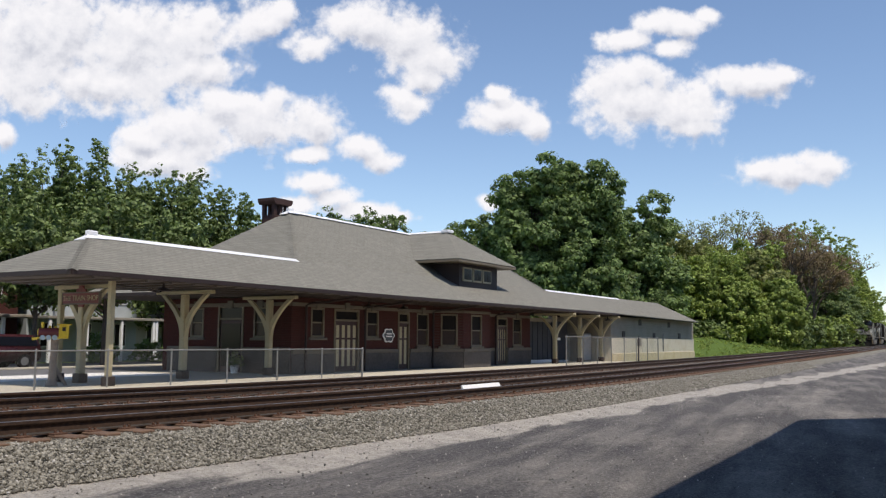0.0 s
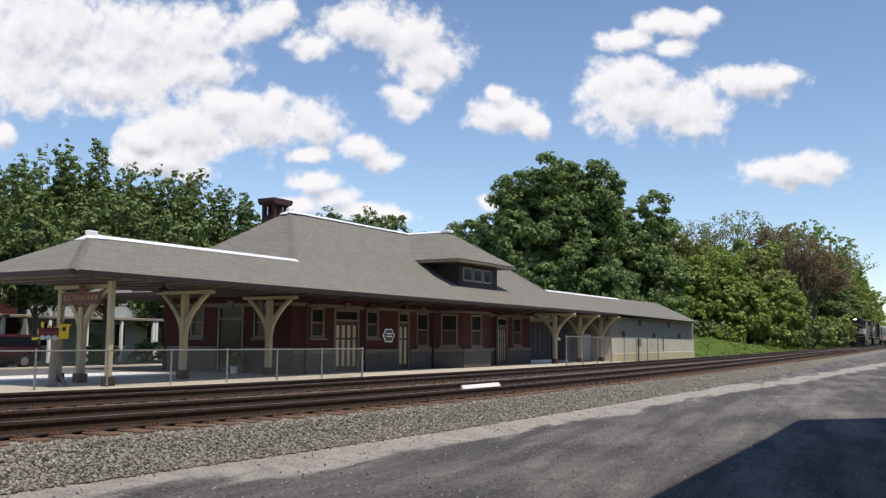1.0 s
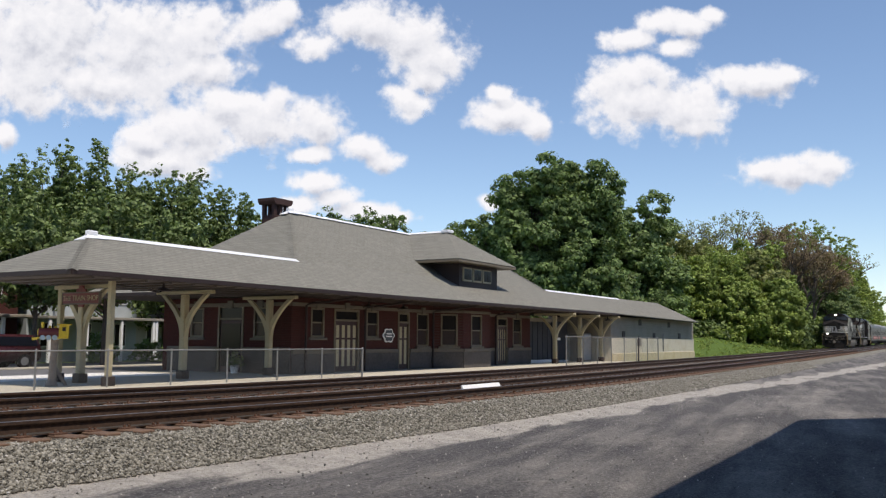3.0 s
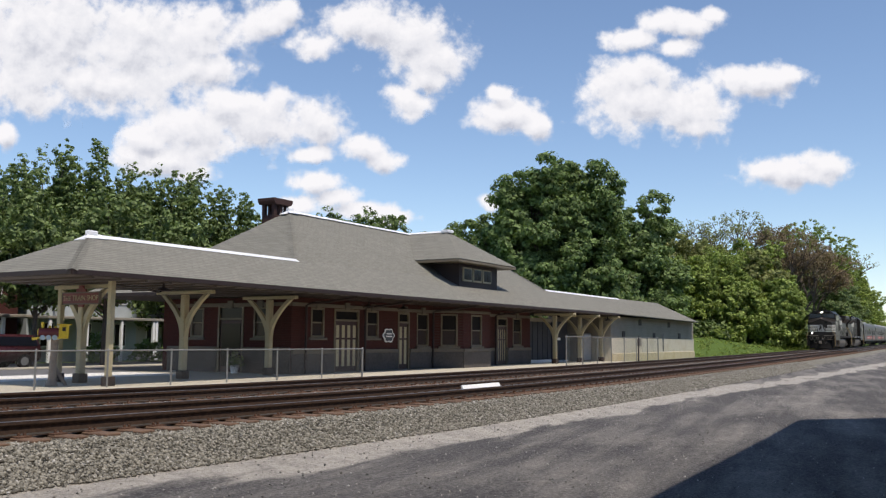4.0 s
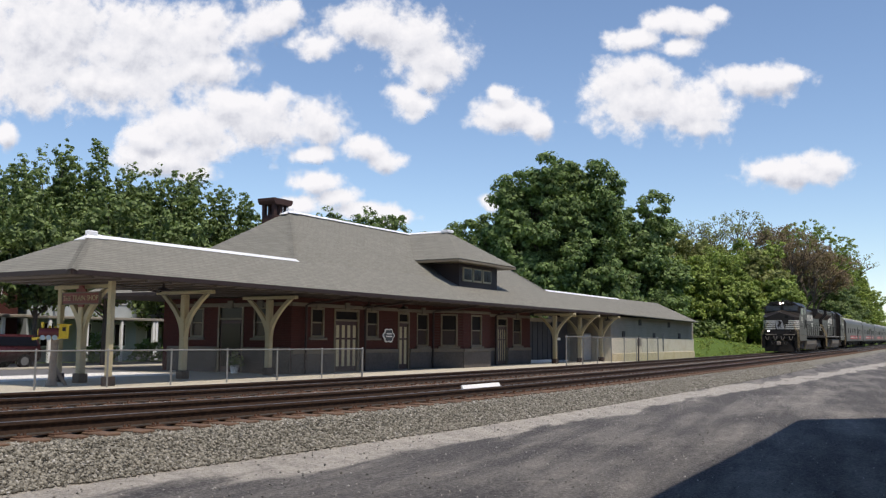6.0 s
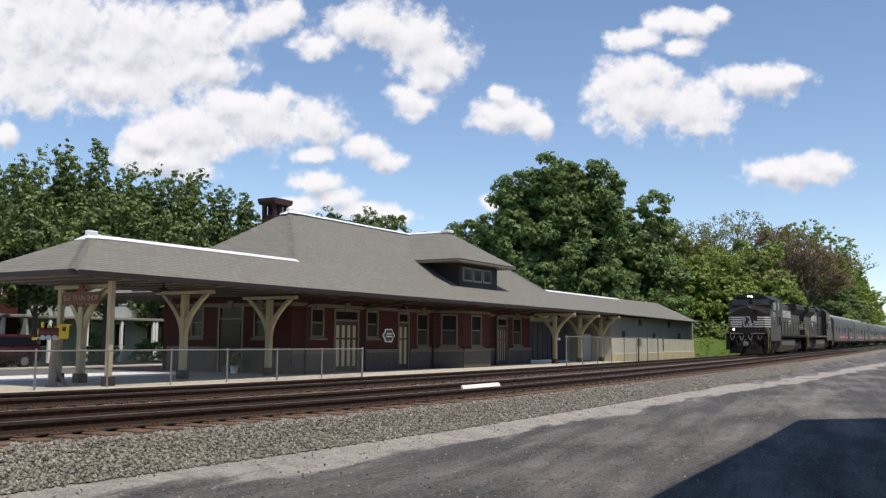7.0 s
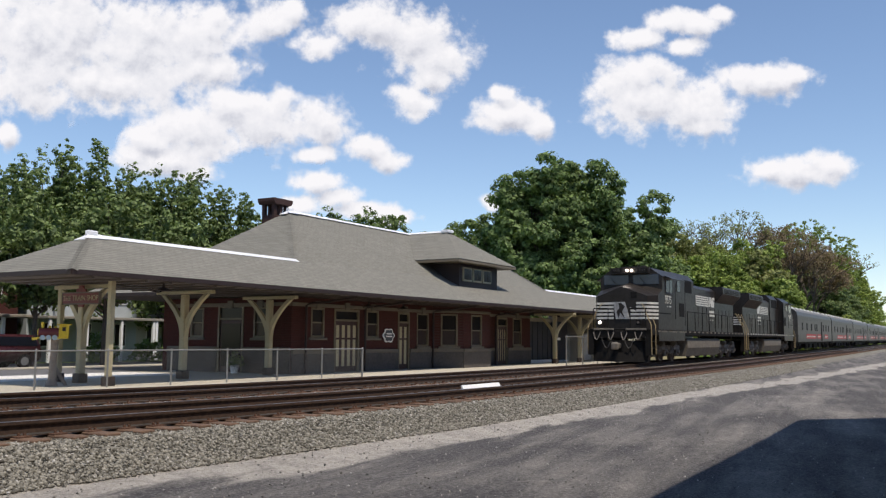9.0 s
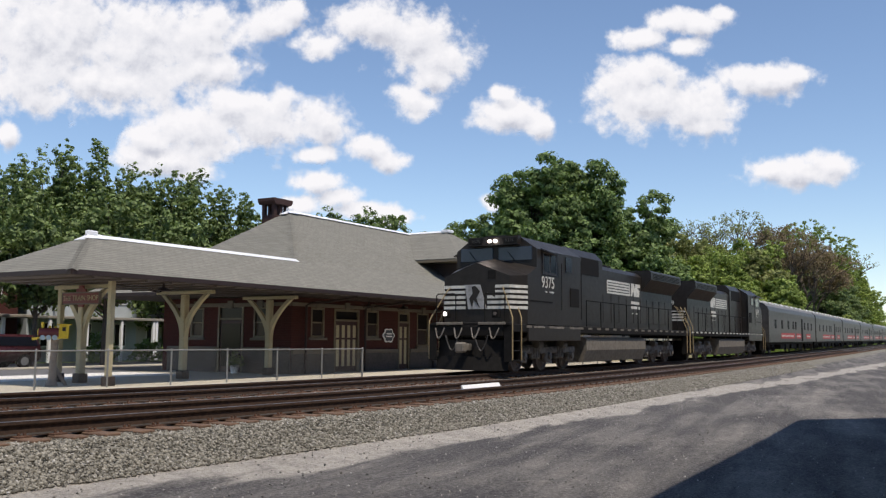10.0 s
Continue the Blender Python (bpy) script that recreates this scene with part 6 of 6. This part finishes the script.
    extrude(bm, [(-1.05, 1.64), (1.05, 1.64), (1.05, 3.45), (1.55, 4.00), (1.55, 4.36), (1.45, 4.44), (-1.45, 4.44), (-1.55, 4.36), (-1.55, 4.00), (-1.05, 3.45)], "x", 13.6, 18.8)
    part("radiator_housing", bm, M_BLACK, t)
    for s in (-1, 1):
        bm = bmesh.new()
        for i in range(4):
            box(bm, 13.9, 18.5, s * 1.552, s * 1.565, 4.05 + i * 0.07, 4.08 + i * 0.07)
        part("radiator_grille", bm, M_UNDER, t)
        for i in range(10):
            x = 8.3 + i * 1.02
            part("hood_door", boxed(x, x + 0.9, s * 1.052, s * 1.068, 1.9, 3.05, bevel=0.006), M_BLACK, t)
        # white striped emblem block and unreadable lettering, as plain shapes
        for i in range(5):
            part("stripe", boxed(8.8, 11.9, s * 1.055, s * 1.066, 3.14 + i * 0.125, 3.22 + i * 0.125), M_LOCO_WHITE, t)
        for a0 in (8.8, 11.82):
            part("stripe_end", boxed(a0, a0 + 0.08, s * 1.055, s * 1.066, 3.14, 3.72), M_LOCO_WHITE, t)
        bm = bmesh.new()
        extrude(bm, [(12.02, 3.14), (12.2, 3.14), (12.4, 3.45), (12.5, 3.14), (13.25, 3.14), (13.32, 3.45), (12.95, 3.55), (13.4, 3.60), (13.38, 3.74), (12.75, 3.74), (12.6, 3.45), (12.5, 3.74), (12.12, 3.74)], "y", s * 1.055, s * 1.066)
        part("emblem", bm, M_LOCO_WHITE, t)
        for x, z, w in ((12.0, 2.78, 1.2), (12.0, 2.56, 1.3), (12.15, 2.32, 0.14), (12.7, 2.32, 0.28)):
            part("text_bar", boxed(x, x + w, s * 1.07, s * 1.08, z, z + 0.13 if w > 1 else z + 0.06), M_LOCO_WHITE, t)
        rail = part("walkway_railing", tube(bmesh.new(), (5.2, s * 1.5, 2.66), (5.2 + 8.4 * 1.62, s * 1.5, 2.66), 0.02, 0.02, 6), M_UNDER, t)
        for i in range(9):
            x = 5.2 + i * 1.62
            part("railing_post", tube(bmesh.new(), (x, s * 1.5, 1.64), (x, s * 1.5, 2.66), 0.02, 0.02, 6), M_UNDER, rail)
    for i in range(4):
        z = 2.2 + i * 0.16
        part("end_stripe", boxed(18.8, 18.815, -0.95, 0.95, z, z + 0.09), M_LOCO_WHITE, t)
    letters(t, number, 0.34, (18.82, 0, 3.2), 90)
    part("rear_headlight", tube(bmesh.new(), (18.8, 0, 4.05), (18.86, 0, 4.05), 0.13, 0.13, 12), M_CABGLASS, t)
    # skirts under the cab, seams and small fittings
    for s in (-1, 1):
        part("cab_skirt", boxed(-0.45, 4.35, s * (W - 0.06), s * (W + 0.006), 1.08, 1.62, bevel=0.02), M_BLACK, t)
        bm = bmesh.new()
        for x in (0.0, 1.7, 3.4):
            box(bm, x, x + 0.9, s * (W + 0.004), s * (W + 0.02), 1.52, 1.58)
        part("skirt_lip", bm, M_TRUCK, t)
        part("door_seam", boxed(4.40, 4.50, s * (W - 0.02), s * (W + 0.004), 1.9, 4.15), M_UNDER, t)
        part("grab_iron", tube(bmesh.new(), (2.35, s * (W + 0.06), 2.2), (2.35, s * (W + 0.06), 3.9), 0.015, 0.015, 6), M_UNDER, t)
        part("side_rib", boxed(-0.3, 1.6, s * (W + 0.002), s * (W + 0.015), 2.42, 2.47), M_UNDER, t)
        for x in (0.0, 4.6, 13.8, 18.4):
            part("sand_pipe", tube(bmesh.new(), (x - 0.35, s * 1.05, 1.35), (x - 0.5, s * 0.85, 0.25), 0.03, 0.03, 6), M_TRUCK, t)
        for x in (1.2, 3.4, 15.0, 17.2):
            part("brake_cylinder", tube(bmesh.new(), (x - 0.22, s * 1.22, 0.95), (x + 0.22, s * 1.22, 0.95), 0.14, 0.12, 12), M_TANK, t)
    part("horn", tube(bmesh.new(), (2.6, 0.2, 4.82), (2.2, 0.2, 4.95), 0.03, 0.08, 8), M_UNDER, t)
    part("antenna_dome", tube(bmesh.new(), (1.4, -0.3, 4.80), (1.4, -0.3, 4.92), 0.2, 0.12, 12), M_UNDER, t)
    # fuel tank and running gear
    bm = bmesh.new()
    extrude(bm, [(-1.45, 0.72), (-1.28, 0.26), (1.28, 0.26), (1.45, 0.72), (1.45, 1.16), (1.30, 1.24), (-1.30, 1.24), (-1.45, 1.16)], "x", 5.3, 12.9)
    part("fuel_tank", bm, M_TANK, t, "dusty grey fuel tank")
    for s in (-1, 1):
        part("air_reservoir", tube(bmesh.new(), (-0.2, s * 1.25, 1.30), (4.4, s * 1.25, 1.30), 0.12, 0.12, 12), M_UNDER, t)
    bogie(t, 2.3, (0.15, 2.3, 4.45), WHEEL_R, LOCO_WHEELS)
    bogie(t, 16.1, (13.95, 16.1, 18.25), WHEEL_R, LOCO_WHEELS)
    return t


COACH_L, COACH_STEP = 27.4, 28.2


def build_coach(label):
    t = thing("passenger_coach", label=label, category="railway coach", group="train")
    W = 1.55
    bm = bmesh.new()
    prof = [(-W, 0.98), (W, 0.98), (W, 3.45), (W - 0.10, 3.75), (W - 0.38, 3.98), (0.7, 4.12), (-0.7, 4.12), (-W + 0.38, 3.98), (-W + 0.10, 3.75), (-W, 3.45)]
    extrude(bm, prof, "x", 0, COACH_L)
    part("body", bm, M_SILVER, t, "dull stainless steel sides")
    bm = bmesh.new()
    for s in (-1, 1):
        for i in range(7):
            z = 1.02 + i * 0.09
            box(bm, 0.2, COACH_L - 0.2, s * (W + 0.001), s * (W + 0.018), z, z + 0.045)
        for i in range(4):
            z = 3.02 + i * 0.10
            box(bm, 0.2, COACH_L - 0.2, s * (W + 0.001), s * (W + 0.018), z, z + 0.05)
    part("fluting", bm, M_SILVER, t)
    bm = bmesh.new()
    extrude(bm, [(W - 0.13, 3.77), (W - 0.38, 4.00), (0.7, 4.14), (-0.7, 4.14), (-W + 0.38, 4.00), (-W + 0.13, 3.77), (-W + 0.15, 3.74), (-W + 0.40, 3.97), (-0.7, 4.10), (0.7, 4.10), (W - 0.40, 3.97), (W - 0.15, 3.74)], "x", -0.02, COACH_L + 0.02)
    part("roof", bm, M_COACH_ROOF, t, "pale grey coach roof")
    for i in range(9):
        x = 1.6 + i * 2.9
        part("roof_vent", boxed(x, x + 1.5, -0.42, 0.42, 4.12, 4.36, bevel=0.05), M_LOCO_WHITE, t)
    for s in (-1, 1):
        for x in (3.0, 6.3, 9.6, 12.4, 13.9, 19.6, 22.0, 24.4):
            f = part("window", boxed(x - 0.36, x + 0.36, s * (W + 0.002), s * (W + 0.02), 2.10, 2.78, bevel=0.02), M_UNDER, t)
            part("pane", boxed(x - 0.28, x + 0.28, s * (W + 0.02), s * (W + 0.028), 2.18, 2.70), M_DARKPANE, f)
        d = part("door", boxed(17.3, 18.3, s * (W + 0.002), s * (W + 0.022), 1.05, 3.10, bevel=0.01), M_UNDER, t)
        part("door_pane", boxed(17.55, 18.05, s * (W + 0.02), s * (W + 0.03), 2.2, 2.85), M_DARKPANE, d)
        for x0, w in ((5.6, 7.4), (14.0, 3.0), (20.5, 3.0)):
            part("banner", boxed(x0, x0 + w, s * (W + 0.019), s * (W + 0.026), 1.28, 1.74), M_COACH_RED, t)
            for j in range(int(w / 0.62)):
                part("text_bar", boxed(x0 + 0.2 + j * 0.6, x0 + 0.62 + j * 0.6, s * (W + 0.026), s * (W + 0.032), 1.43, 1.57), M_LOCO_WHITE, t)
    part("underframe", boxed(0.1, COACH_L - 0.1, -1.3, 1.3, 0.78, 0.99), M_UNDER, t)
    for x0, x1 in ((7.0, 9.2), (10.0, 12.0), (13.2, 16.2), (17.5, 19.5)):
        part("equipment_box", boxed(x0, x1, -1.25, 1.25, 0.38, 0.80, bevel=0.04), M_UNDER, t)
    for x in (-0.42, COACH_L):
        part("gangway", boxed(x, x + 0.42, -0.55, 0.55, 1.1, 3.3, bevel=0.04), M_UNDER, t)
    bogie(t, 3.2, (1.95, 4.45), 0.46, COACH_WHEELS, "bogie", False)
    bogie(t, COACH_L - 3.2, (COACH_L - 4.45, COACH_L - 1.95), 0.46, COACH_WHEELS, "bogie", False)
    return t


loco_a = build_loco("black diesel freight locomotive with lit headlights and white nose stripes", "9375", True)
loco_b = build_loco("black diesel locomotive running cab-rearward behind the leading one", "9649", False)
coach = build_coach("grey stainless passenger coach with red lettered bands and pale roof")
coaches = [coach] + [copy_thing(coach, Matrix.Identity(4)) for _ in range(8)]


def head_at(t):
    """Where the headlight is, along the line, at t seconds."""
    left = 10.0 - t
    return 1.0576 * (25.91 + 14.19 * left + 0.045 * left * left) + 0.51


def rail_point(x):
    return Vector((x, mid(x) + FAR, grade(x, 1)))


def rolling(front, a, b, turned=False):
    """Poses of a car whose origin runs 'front' metres behind the headlight; its trucks stand a and b from the origin, along the line."""
    rows = []
    for i in range(41):
        t = i * 0.25
        s = head_at(t) + front
        p, q = rail_point(s + a), rail_point(s + b)
        d = (q - p).normalized()
        o = p - d * a
        turn, rise = math.degrees(math.atan2(d.y, d.x)), math.degrees(math.asin(d.z))
        if turned:
            rows.append((t, pose(o.x, o.y, o.z, 0, rise, turn + 180)))
        else:
            rows.append((t, pose(o.x, o.y, o.z, 0, -rise, turn)))
    return rows


def motions():
    for ob, a, b, c in cloud_keys:
        walk(ob, [(0.0, a), (5.0, b), (10.0, c)])
    walk(loco_a, rolling(0.0, 2.3, 16.1))
    walk(loco_b, rolling(40.7, -16.1, -2.3, True))
    for i, c in enumerate(coaches):
        walk(c, rolling(44.4 + i * COACH_STEP, 3.2, COACH_L - 3.2))
    # wheels roll with the way made; those of the coaches, far off, ride on their bogies
    for n, (w, x, r, spin) in enumerate(spinning):
        if spin:
            sign = 1 if n < 6 else -1
            rows = [(i / FPS, pose(x, 0, r, 0, -sign * math.degrees((head_at(0) - head_at(i / FPS)) / WHEEL_R), 0)) for i in range(301)]
            walk(w, rows)


motions()
